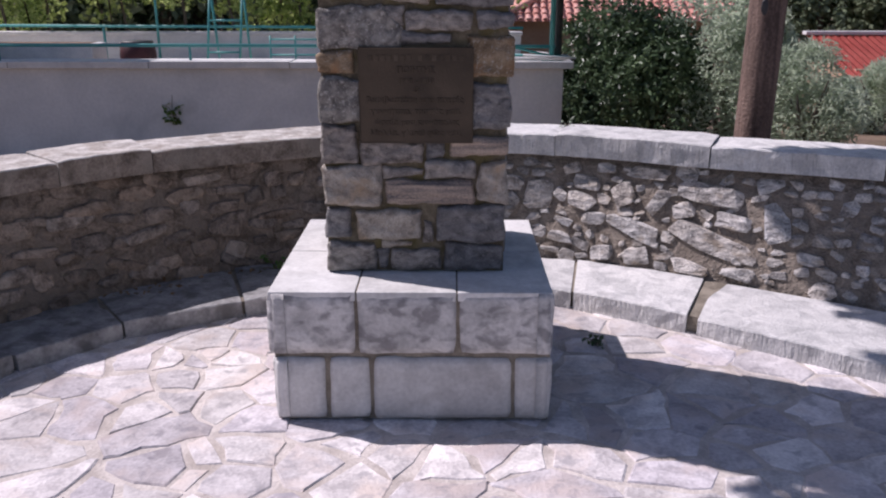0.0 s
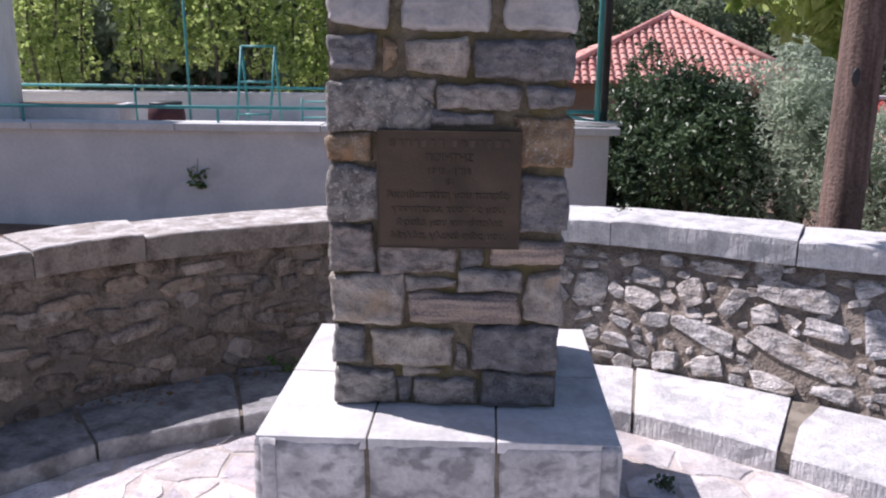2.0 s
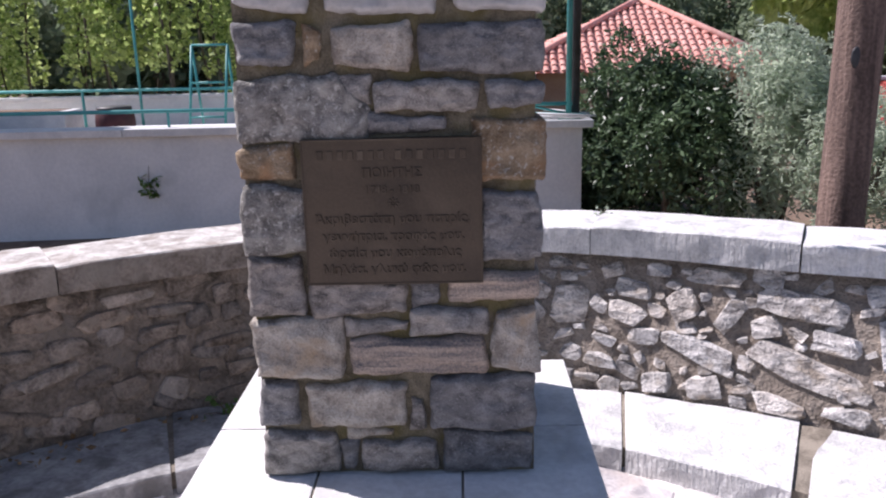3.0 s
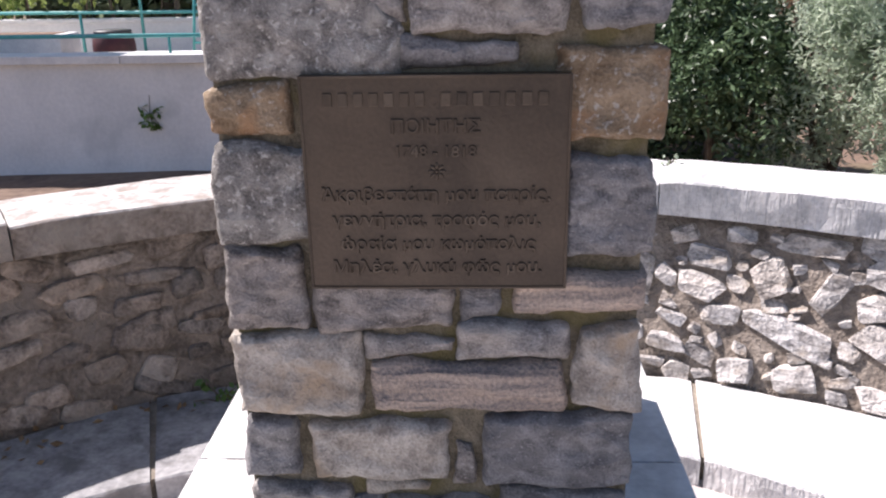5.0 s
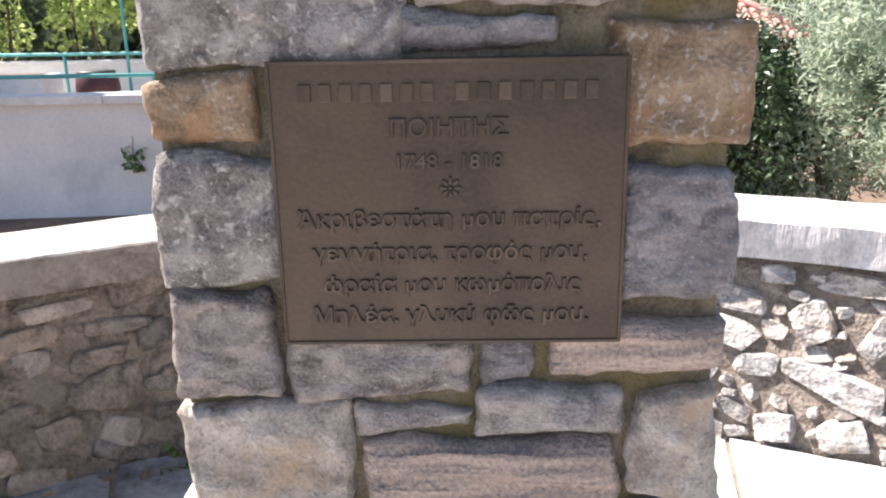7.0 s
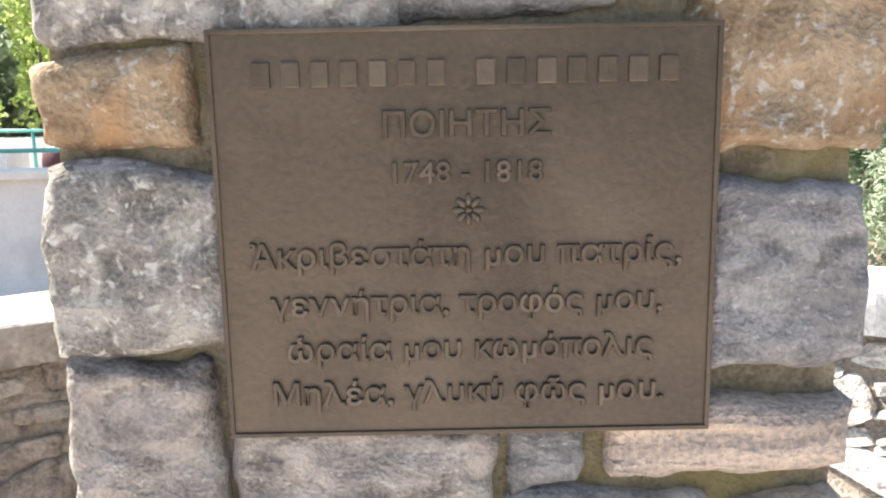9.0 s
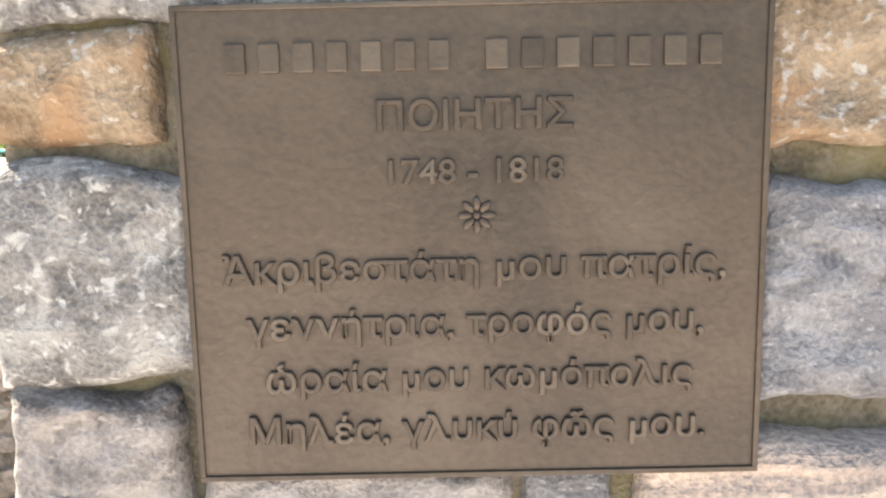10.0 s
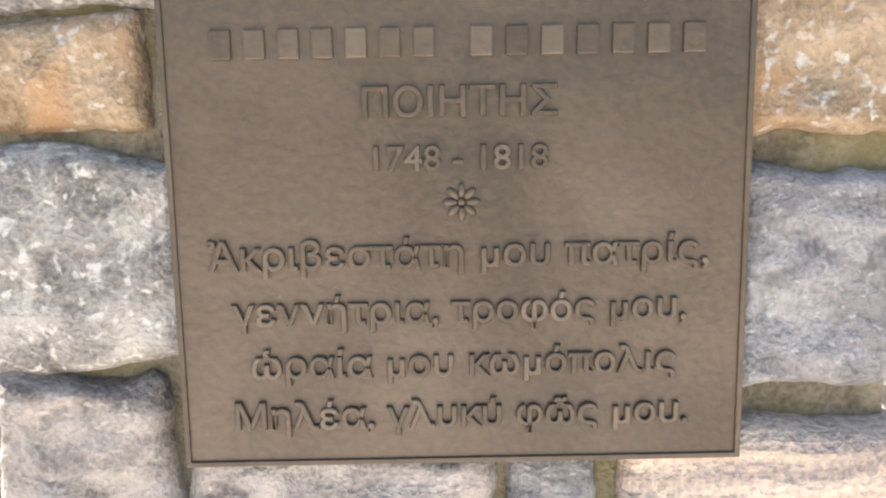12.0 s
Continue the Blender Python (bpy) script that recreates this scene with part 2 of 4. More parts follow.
OCHRE = material("ochre_wall", (0.4, 0.25, 0.17), (0.5, 0.36, 0.26), 1.5, 0.9, 0.2, 20)
WOOD = material("brown_wood", (0.16, 0.07, 0.035), (0.28, 0.13, 0.07), 4, 0.6, 0.2, 40)
SHUTTER = material("white_shutter", (0.68, 0.7, 0.68), (0.78, 0.8, 0.78), 2, 0.6, 0.05, 30)
CLOTH_RED = material("dark_red_plastic", (0.045, 0.014, 0.016), (0.09, 0.028, 0.03), 4, 0.5, 0.0, 20)


# ---- builders ----
def finish(bm, name, mat, smooth=False):
    me = bpy.data.meshes.new(name)
    bm.normal_update()
    bm.to_mesh(me)
    bm.free()
    me.materials.append(mat)
    if smooth:
        me.polygons.foreach_set("use_smooth", [True] * len(me.polygons))
    return me


def part(name, bm, mat, parent, label="", smooth=False):
    ob = new(name, finish(bm, name, mat, smooth))
    ob.parent = parent
    if label:
        ob["label"] = label
    return ob


def thing(name, label, category, group="", kind="", at=(0, 0, 0)):
    ob = new(name)
    ob.location = at
    return tagged(ob, label, category, group, kind)


def add_box(bm, x0, y0, z0, x1, y1, z1, bevel=0.0):
    g = bmesh.ops.create_cube(bm, size=1, matrix=Matrix.LocRotScale(((x0 + x1) / 2, (y0 + y1) / 2, (z0 + z1) / 2), None, (x1 - x0, y1 - y0, z1 - z0)))
    if bevel:
        edges = list({e for v in g["verts"] for e in v.link_edges})
        bmesh.ops.bevel(bm, geom=edges, offset=bevel, segments=2, affect="EDGES", profile=0.6)
    return bm


def box(*a, **k):
    return add_box(bmesh.new(), *a, **k)


def add_tube(bm, points, radii, sides=10, wobble=0.0):
    rings = []
    points = [Vector(p) for p in points]
    for i, p in enumerate(points):
        d = (points[min(i + 1, len(points) - 1)] - points[max(i - 1, 0)]).normalized()
        q = d.to_track_quat("Z", "Y")
        r = radii[i] if isinstance(radii, (list, tuple)) else radii
        ring = []
        for k in range(sides):
            a = 2 * math.pi * k / sides
            rr = r * (1 + wobble * noise.noise(Vector((math.cos(a) * 2, math.sin(a) * 2, p.z * 1.3 + i))))
            ring.append(bm.verts.new(p + q @ Vector((math.cos(a) * rr, math.sin(a) * rr, 0))))
        rings.append(ring)
    for a, b in zip(rings, rings[1:]):
        for k in range(sides):
            bm.faces.new((a[k], a[(k + 1) % sides], b[(k + 1) % sides], b[k]))
    bm.faces.new(rings[0][::-1])
    bm.faces.new(rings[-1])
    return bm


def tube(points, radii, sides=10, wobble=0.0):
    return add_tube(bmesh.new(), points, radii, sides, wobble)


def hewn_block(w, h, depth, proud, seed, n=(12, 9), rough=0.006, outline=0.006, corner=0.0, edge=0.009, cut=(0.0, 0.0), split=0.0):
    """A roughly squared stone: its face looks along -y, centred on the origin, the face bulging by proud, the body running back by depth."""
    bm = bmesh.new()
    rows = []
    off = Vector((seed * 7.13, seed * 3.7, seed * 1.9))
    skew = [noise.noise(off * (1.3 + k)) for k in range(4)]
    corner = corner or 10 + 16 * abs(noise.noise(off * 0.77))
    for j in range(n[1] + 1):
        row = []
        for i in range(n[0] + 1):
            u, v = 2 * i / n[0] - 1, 2 * j / n[1] - 1
            u, v = 0.45 * u + 0.55 * math.sin(u * math.pi / 2), 0.45 * v + 0.55 * math.sin(v * math.pi / 2)
            r = (abs(u) ** corner + abs(v) ** corner) ** (1 / corner)
            if r > 1:
                u, v = u / r, v / r
            e = min(1.0, max(abs(u), abs(v)))
            x, z = u * w / 2, v * h / 2
            x += cut[1] * max(0.0, -v) * (1 - u) / 2 - cut[0] * max(0.0, v) * (1 + u) / 2
            near = max(0.0, 1 - min((1 - abs(u)) * w / 2, (1 - abs(v)) * h / 2) / edge)
            a, b = Vector((x * 15, z * 15, 3)) + off, Vector((x * 48, z * 48, 9)) + off
            wob = (noise.noise(a) * outline + noise.noise(b) * outline * 0.5) * e ** 3 + skew[0] * outline * u * v * 1.6
            a.z, b.z = a.z + 6, b.z + 6
            wob2 = (noise.noise(a) * outline + noise.noise(b) * outline * 0.5) * e ** 3 + skew[1] * outline * u * v * 1.6
            flat = Vector((x * 17, z * 17, 0)) + off
            y = -proud + min(proud * 0.9, 0.017) * near ** 2 - rough * (noise.fractal(flat, 0.9, 2.1, 5) + 0.7 * noise.noise(flat * 0.4) + 1.1 * abs(noise.noise(flat * 0.55 + off)) + skew[2] * u + skew[3] * v)
            step = noise.noise(Vector((x * 7, z * 19, 4)) + off) + 0.35 * noise.noise(Vector((x * 30, z * 44, 8)) + off)
            y -= split * math.tanh(9 * step) * (1 - near)
            row.append(bm.verts.new((x + wob, y, z + wob2)))
        rows.append(row)
    for j in range(n[1]):
        for i in range(n[0]):
            bm.faces.new((rows[j][i], rows[j][i + 1], rows[j + 1][i + 1], rows[j + 1][i]))
    rim = rows[0][:-1] + [r[-1] for r in rows[:-1]] + rows[-1][:0:-1] + [r[0] for r in rows[:0:-1]]
    back = [bm.verts.new((v.co.x, depth, v.co.z)) for v in rim]
    mid = [bm.verts.new((v.co.x * 1.012, 0.006 + depth * 0.12, v.co.z * 1.015)) for v in rim]
    for a, b in ((rim, mid), (mid, back)):
        for k in range(len(a)):
            bm.faces.new((a[k], b[k], b[(k + 1) % len(a)], a[(k + 1) % len(a)]))
    bm.faces.new(back)
    return bm


def clip(poly, px, py, nx, ny):
    """The part of a convex polygon on the side of the line through (px, py) away from the normal (nx, ny)."""
    out = []
    for k in range(len(poly)):
        (ax, ay), (bx, by) = poly[k], poly[(k + 1) % len(poly)]
        da, db = (ax - px) * nx + (ay - py) * ny, (bx - px) * nx + (by - py) * ny
        if da <= 0:
            out.append((ax, ay))
        if da * db < 0:
            f = da / (da - db)
            out.append((ax + (bx - ax) * f, ay + (by - ay) * f))
    return out


def cells(seeds, reach, aspect=1.0):
    """Irregular cells round the seeds (a Voronoi division), as polygons."""
    out = []
    for i, (x, y) in enumerate(seeds):
        poly = [(x - reach, y - reach), (x + reach, y - reach), (x + reach, y + reach), (x - reach, y + reach)]
        for k, (a, b) in enumerate(seeds):
            if k != i and abs(a - x) < 2 * reach and abs(b - y) < 2 * reach:
                poly = clip(poly, (a + x) / 2, (b + y) / 2, (a - x), (b - y) * aspect)
                if len(poly) < 3:
                    break
        out.append(poly)
    return out


def inset(poly, d):
    cx, cy = sum(p[0] for p in poly) / len(poly), sum(p[1] for p in poly) / len(poly)
    q = poly
    for k in range(len(poly)):
        (ax, ay), (bx, by) = poly[k], poly[(k + 1) % len(poly)]
        nx, ny = by - ay, ax - bx
        s = math.hypot(nx, ny)
        if s < 1e-6:
            continue
        nx, ny = nx / s, ny / s
        if (cx - ax) * nx + (cy - ay) * ny > 0:
            nx, ny = -nx, -ny
        q = clip(q, ax - nx * d, ay - ny * d, nx, ny)
        if len(q) < 3:
            return []
    return q


def ragged(poly, rng, amount, step):
    """Breaks long edges and shakes the corners of a polygon."""
    out = []
    for k in range(len(poly)):
        (ax, ay), (bx, by) = poly[k], poly[(k + 1) % len(poly)]
        m = max(1, min(4, int(math.hypot(bx - ax, by - ay) / step)))
        for i in range(m):
            f = i / m
            out.append((ax + (bx - ax) * f + rng.uniform(-amount, amount), ay + (by - ay) * f + rng.uniform(-amount, amount)))
    return out


def slab_piece(poly, place, thick, rng, dome=0.0, chamfer=0.15):
    """A piece with its own edges on a surface: place(u, v, out) gives the point in space."""
    bm = bmesh.new()
    cx, cy = sum(p[0] for p in poly) / len(poly), sum(p[1] for p in poly) / len(poly)
    tilt = (rng.uniform(-1, 1), rng.uniform(-1, 1))
    size = max(math.hypot(p[0] - cx, p[1] - cy) for p in poly)

    def ring(f, out, jit):
        return [bm.verts.new(place(cx + (x - cx) * f, cy + (y - cy) * f, out + jit * rng.uniform(-1, 1) + thick * 0.25 * ((x - cx) * tilt[0] + (y - cy) * tilt[1]) / size * (out > 0))) for x, y in poly]
    rings = [ring(1.0, -0.02, 0), ring(1.0, thick * 0.6, thick * 0.06), ring(1 - chamfer, thick, thick * 0.1)]
    if dome:
        rings.append(ring(0.5, thick + dome, dome * 0.5))
    for a, b in zip(rings, rings[1:]):
        for k in range(len(a)):
            bm.faces.new((a[k], a[(k + 1) % len(a)], b[(k + 1) % len(a)], b[k]))
    c = bm.verts.new(place(cx, cy, thick + dome * 1.1))
    for k in range(len(rings[-1])):
        bm.faces.new((rings[-1][k], rings[-1][(k + 1) % len(poly)], c))
    bmesh.ops.recalc_face_normals(bm, faces=bm.faces)
    return bm


def leaf_cloud(points, size, rng, mat_name, droop=0.3, ratio=0.5, spread=0.25):
    """Many small folded leaves round the given points, as one mesh."""
    verts, faces = [], []
    for p in points:
        p = Vector(p)
        d = Vector((rng.gauss(0, 1), rng.gauss(0, 1), rng.gauss(0, 0.8) - droop)).normalized()
        side = d.cross(Vector((rng.gauss(0, 1), rng.gauss(0, 1), rng.gauss(0, 1)))).normalized()
        up = d.cross(side)
        s = size * rng.uniform(1 - spread, 1 + spread)
        k = len(verts)
        verts += [p, p + d * s * 0.5 + side * s * ratio * 0.5 + up * s * 0.08, p + d * s, p + d * s * 0.5 - side * s * ratio * 0.5 + up * s * 0.08]
        faces += [(k, k + 1, k + 2), (k, k + 2, k + 3)]
    me = bpy.data.meshes.new(mat_name)
    me.from_pydata([tuple(v) for v in verts], [], faces)
    return me


def leaves(name, me, mat, parent, label=""):
    ob = new(name, me)
    me.materials.append(mat)
    ob.parent = parent
    if label:
        ob["label"] = label
    return ob


# ---- the curved wall's plan: foot of the wall, edge of the coping, front of the ledge ----
STATIONS = [
    (-2.93, 1.57, -3.0, 1.55, -2.3, 1.7), (-2.65, 2.54, -2.75, 2.55, -2.05, 2.55), (-2.18, 3.26, -2.26, 3.32, -1.78, 3.13),
    (-1.72, 3.81, -1.80, 3.89, -1.47, 3.5), (-1.36, 4.13, -1.40, 4.24, -1.1, 3.73), (-0.61, 4.52, -0.62, 4.66, -0.6, 3.95),
    (0.0, 4.56, 0.0, 4.78, 0.0, 4.12), (0.45, 4.54, 0.5, 4.76, 0.42, 4.10), (0.87, 4.42, 0.95, 4.62, 0.78, 3.93),
    (1.53, 4.10, 1.58, 4.33, 1.3, 3.6), (2.2, 3.7, 2.36, 4.02, 1.9, 3.16), (2.8, 3.2, 3.05, 3.5, 2.4, 2.6), (3.2, 2.5, 3.5, 2.6, 2.75, 1.8),
]
FOOT, EDGE, FRONT = 0, 2, 4
LEDGE_Z, WALL_Z, COPING_Z = 0.09, 0.66, 0.775


def along(which, s):
    """The point of one of the plan's three lines at station s."""
    s = min(max(s, 0.0), 12.0)
    i = min(int(s), 11)
    f = s - i
    p = [Vector(STATIONS[min(max(i + k, 0), 12)][which:which + 2]) for k in (-1, 0, 1, 2)]
    return 0.5 * (2 * p[1] + (p[2] - p[0]) * f + (2 * p[0] - 5 * p[1] + 4 * p[2] - p[3]) * f * f + (3 * p[1] - p[0] - 3 * p[2] + p[3]) * f ** 3)


def inward(which, s):
    d = along(which, s + 0.05) - along(which, s - 0.05)
    return Vector((d.y, -d.x)).normalized()


LENGTHS = [-0.253]
for _k in range(240):
    LENGTHS.append(LENGTHS[-1] + (along(FOOT, (_k + 1) / 20) - along(FOOT, _k / 20)).length)


def station(length):
    return float(np.interp(length, LENGTHS, np.arange(241) / 20))


def length_at(s):
    return float(np.interp(s, np.arange(241) / 20, LENGTHS))


def wall_face(length, z, out):
    """A point of the wall's battered inner face, out metres in front of it."""
    s = station(length)
    f = min(max((z - 0.05) / (WALL_Z - 0.05), 0), 1)
    p = along(FOOT, s).lerp(along(EDGE, s) - inward(EDGE, s) * 0.03, f) + inward(FOOT, s) * (out - 0.02)
    return Vector((p.x, p.y, z))


# ---- ground ----
def ground_height(x, y):
    z = -0.5
    if y > 11.5:
        z -= min(y - 11.5, 20) * 0.085
    if y > 62:
        z += (y - 62) * 0.3
    return z + 0.06 * noise.noise(Vector((x * 0.5, y * 0.5, 0)))


bm = bmesh.new()
xs = [-400, -150, -60, -30] + [-20 + 1.0 * k for k in range(46)] + [30, 60, 150, 400]
ys = [-400, -100, -30, -10] + [0 + 1.0 * k for k in range(50)] + [60, 90, 130, 400]
grid = [[bm.verts.new((x, y, ground_height(x, min(y, 130)))) for x in xs] for y in ys]
for a, b in zip(grid, grid[1:]):
    for k in range(len(xs) - 1):
        bm.faces.new((a[k], a[k + 1], b[k + 1], b[k]))
ground = new("ground", finish(bm, "ground", SOIL, True))
tagged(ground, "dry brown soil sloping away behind the wall", "ground", kind="structure")

# the paved floor: a slab of mortar that carries the paving stones
bm = bmesh.new()
outline = [along(FOOT, 0.1 * k) - inward(FOOT, 0.1 * k) * 0.1 for k in range(121)]
ring = [Vector((-3.4, -6.0))] + outline + [Vector((3.8, -6.0))]
top = [bm.verts.new((p.x, p.y, -0.0085)) for p in ring]
low = [bm.verts.new((p.x, p.y, -0.62)) for p in ring]
bm.faces.new(top[::-1])
bm.faces.new(low)
for k in range(len(ring)):
    bm.faces.new((top[k], low[k], low[(k + 1) % len(ring)], top[(k + 1) % len(ring)]))
bmesh.ops.recalc_face_normals(bm, faces=bm.faces)
floor = new("floor", finish(bm, "floor", PAVE_JOINT))
tagged(floor, "crazy paving of pale irregular flagstones in mortar", "floor", kind="structure")

# ---- rubble wall with its coping and ledge ----
wall = thing("wall_curved", "low curved rubble stone wall with earthy mortar and stone coping", "wall", kind="structure")
bm = bmesh.new()
profile = []
N = 150
for k in range(N + 1):
    s = 12 * k / N
    a, e, n = along(FOOT, s), along(EDGE, s), inward(EDGE, s)
    row = []
    for j in range(9):
        z = -0.05 + (WALL_Z + 0.05) * j / 8
        p = wall_face(length_at(s), z, 0.012 * noise.noise(Vector((s * 6, z * 9, 0))))
        row.append(bm.verts.new(p))
    back = e - n * 0.36
    row.append(bm.verts.new((back.x, back.y, WALL_Z)))
    row.append(bm.verts.new((back.x, back.y, -0.7)))
    profile.append(row)
for a, b in zip(profile, profile[1:]):
    for j in range(len(a) - 1):
        # darker shade-coloured mortar on the left, lighter sun-coloured mortar on the right
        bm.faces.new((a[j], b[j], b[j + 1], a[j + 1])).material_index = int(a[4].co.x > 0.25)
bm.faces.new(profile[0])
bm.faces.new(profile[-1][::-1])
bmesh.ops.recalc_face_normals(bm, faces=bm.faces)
core = part("core", bm, EARTH_SHADE, wall, "earthy lime mortar between the stones", True)
core.data.materials.append(TAN_SUNLIT)


def strip_block(s0, s1, inner, outer, z0, z1, mat, name, parent, seed, straight=False, rough=0.008, steps=10, soft=0.006, face=None):
    """A dressed block that runs along the wall between two stations, with worn edges."""
    bm = bmesh.new()
    off = Vector((seed * 5.1, seed * 2.3, 0))
    rows = []
    for k in range(steps + 1):
        f = k / steps
        a, b = inner(s0 + (s1 - s0) * f), outer(s0 + (s1 - s0) * f)
        if straight:
            a, b = inner(s0).lerp(inner(s1), f), outer(s0).lerp(outer(s1), f)
        d = (b - a)
        w = d.length
        d.normalize()
        end = soft * (0.8 if k in (0, steps) else 0.0)
        row = []
        for g, z in ((0, z0), (0, z0 + (z1 - z0) * 0.35), (0, z0 + (z1 - z0) * 0.7), (0, z1 - soft), (soft, z1), (w * 0.33, z1), (w * 0.66, z1), (w - soft, z1), (w, z1 - soft), (w, z0)):
            q = a + d * g
            v = Vector((q.x, q.y, z - (end if z > z0 + 0.01 else 0)))
            r = rough * (noise.noise(v * 7 + off) + 0.7 * noise.noise(v * 22 + off))
            v += Vector((-d.x, -d.y, 0)) * (r if g < w * 0.2 else 0) + Vector((0, 0, r * 0.7 if z > z0 + 0.02 else 0))
            row.append(bm.verts.new(v))
        rows.append(row)
    for p, q in zip(rows, rows[1:]):
        for j in range(len(p)):
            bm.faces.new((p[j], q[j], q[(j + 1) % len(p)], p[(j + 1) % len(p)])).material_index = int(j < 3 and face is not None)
    bm.faces.new(rows[0])
    bm.faces.new(rows[-1][::-1])
    bmesh.ops.recalc_face_normals(bm, faces=bm.faces)
    block = part(name, bm, mat, parent)
    if face:
        block.data.materials.append(face)
    return block


joints = (0, 0.8, 1.6, 2.3, 3.0, 3.92, 5.6, 6.6, 7.55, 8.93, 9.95, 10.9, 12)
for k in range(len(joints) - 1):
    h = COPING_Z + (0.008, -0.004, 0.005, 0.0)[k % 4]
    # the left six blocks have painted shade, deepest on their inner face
    strip_block(joints[k] + 0.005, joints[k + 1] - 0.005, lambda s: along(EDGE, s) + inward(EDGE, s) * 0.02, lambda s: along(EDGE, s) - inward(EDGE, s) * 0.37, WALL_Z - 0.005, h, COPING_SHADE if k < 6 else COPING, "coping_stone", wall, k, face=COPING_FACE if k < 6 else None)
joints = (0, 1.0, 2.1, 3.15, 4.4, 5.6, 6.8, 7.95, 9.0, 10.3, 11.2, 12)
for k in range(len(joints) - 1):
    # the first five stones take the darker colour that paints in shade
    strip_block(joints[k] + 0.012, joints[k + 1] - (0.07 if k == 7 else 0.018), lambda s: along(FRONT, s), lambda s: along(FOOT, s) - inward(FOOT, s) * 0.03, -0.03, LEDGE_Z + (0.0, 0.006, -0.005)[k % 3] - (0.008 if k < 5 else 0.0), LEDGE_SHADE if k < 5 else COPING, "ledge_stone", wall, k + 20, True)
bm = bmesh.new()
rows = []
for k in range(121):
    s = 0.1 * k
    a, b = along(FRONT, s) - inward(FRONT, s) * 0.03, along(FOOT, s) - inward(FOOT, s) * 0.02
    rows.append([bm.verts.new((p.x, p.y, z)) for p, z in ((a, -0.02), (a, LEDGE_Z - (0.022 if s < 5.6 else 0.012)), (b, LEDGE_Z - (0.018 if s < 5.6 else 0.008)), (b, -0.02))])
for p, q in zip(rows, rows[1:]):
    for j in range(4):
        bm.faces.new((p[j], q[j], q[(j + 1) % 4], p[(j + 1) % 4]))
bmesh.ops.recalc_face_normals(bm, faces=bm.faces)
part("ledge_bed", bm, JOINT, wall, "sandy mortar in the joints of the ledge")

# ---- monument ----
monument = thing("monument", "square stone monument pillar of coursed rubble on a stepped marble base", "monument")
PY = 3.0
bm = box(-0.535, 2.777, 0.0, 0.503, 3.753, 0.518)
part("base_core", bm, JOINT, monument, "grey mortar joints of the base")
bm = box(-0.351, PY + 0.016, 0.5, 0.334, PY + 0.59, 2.42)
part("pillar_core", bm, MORTAR, monument, "brown mossy mortar of the pillar")
bm = box(-0.32, PY + 0.035, 2.4, 0.32, PY + 0.585, 2.5, bevel=0.02)
part("pillar_top", bm, LIGHT, monument, "flat stone slab closing the pillar")


def pillar_stone(x0, z0, x1, z1, mat, proud=0.022, cut=(0.0, 0.0), seed=[0]):
    """A stone of the pillar's front, with its extent across and up."""
    seed[0] += 1
    edge = x0 < -0.3 or x1 > 0.3
    x0, z0, x1, z1 = x0 - 0.0015, z0 - 0.0015, x1 + 0.0015, z1 + 0.0015
    w, h = x1 - x0, z1 - z0
    bm = hewn_block(w, h, 0.17 if edge else 0.06, proud, seed[0], (max(8, int(w / 0.008)), max(7, int(h / 0.008))), 0.0055, 0.010, edge=0.014, cut=cut, split=0.0026)
    ob = part("stone", bm, mat, monument, smooth=True)
    ob.location = ((x0 + x1) / 2, PY + 0.012, (z0 + z1) / 2)
    return ob


# courses from the top down
pillar_stone(-0.345, 2.15, -0.02, 2.39, GREY)
pillar_stone(0.0, 2.16, 0.345, 2.39, PALE)
pillar_stone(-0.345, 1.93, -0.16, 2.13, LIGHT)
pillar_stone(-0.14, 1.92, 0.12, 2.14, GREY)
pillar_stone(0.14, 1.94, 0.35, 2.14, LIGHT)
pillar_stone(-0.342, 1.672, -0.179, 1.905, LIGHT)
pillar_stone(-0.139, 1.663, 0.11, 1.9, LIGHT)
pillar_stone(0.151, 1.662, 0.35, 1.91, LIGHT)
pillar_stone(-0.348, 1.553, -0.213, 1.648, DARK)
pillar_stone(-0.192, 1.552, -0.157, 1.639, RUST, 0.012)
pillar_stone(-0.126, 1.543, 0.049, 1.64, PALE)
pillar_stone(0.069, 1.531, 0.351, 1.638, DARK)
pillar_stone(-0.354, 1.376, -0.052, 1.524, LICHEN, 0.013, (0.075, 0.0))
pillar_stone(-0.122, 1.462, -0.043, 1.524, GREY, 0.01, (0.0, 0.055))
pillar_stone(-0.034, 1.443, 0.203, 1.512, GREY)
pillar_stone(0.22, 1.45, 0.349, 1.506, DARK)
pillar_stone(-0.053, 1.395, 0.125, 1.432, DARK, 0.012)
pillar_stone(0.194, 1.276, 0.356, 1.42, RUST, 0.016)
pillar_stone(-0.362, 1.292, -0.227, 1.367, RUST, 0.018)
pillar_stone(-0.36, 1.111, -0.203, 1.275, LICHEN)
pillar_stone(0.204, 1.089, 0.35, 1.251, DARK)
pillar_stone(-0.36, 0.958, -0.226, 1.102, GREY)
pillar_stone(-0.214, 0.952, 0.021, 1.042, GREY)
pillar_stone(0.034, 0.972, 0.102, 1.044, DARK, 0.015)
pillar_stone(0.123, 0.985, 0.343, 1.058, BAND)
pillar_stone(-0.129, 0.904, 0.024, 0.938, GREY, 0.014)
pillar_stone(0.031, 0.901, 0.218, 0.966, GREY)
pillar_stone(0.232, 0.804, 0.341, 0.96, PALE, 0.026)
pillar_stone(-0.356, 0.793, -0.139, 0.946, PALE, 0.026)
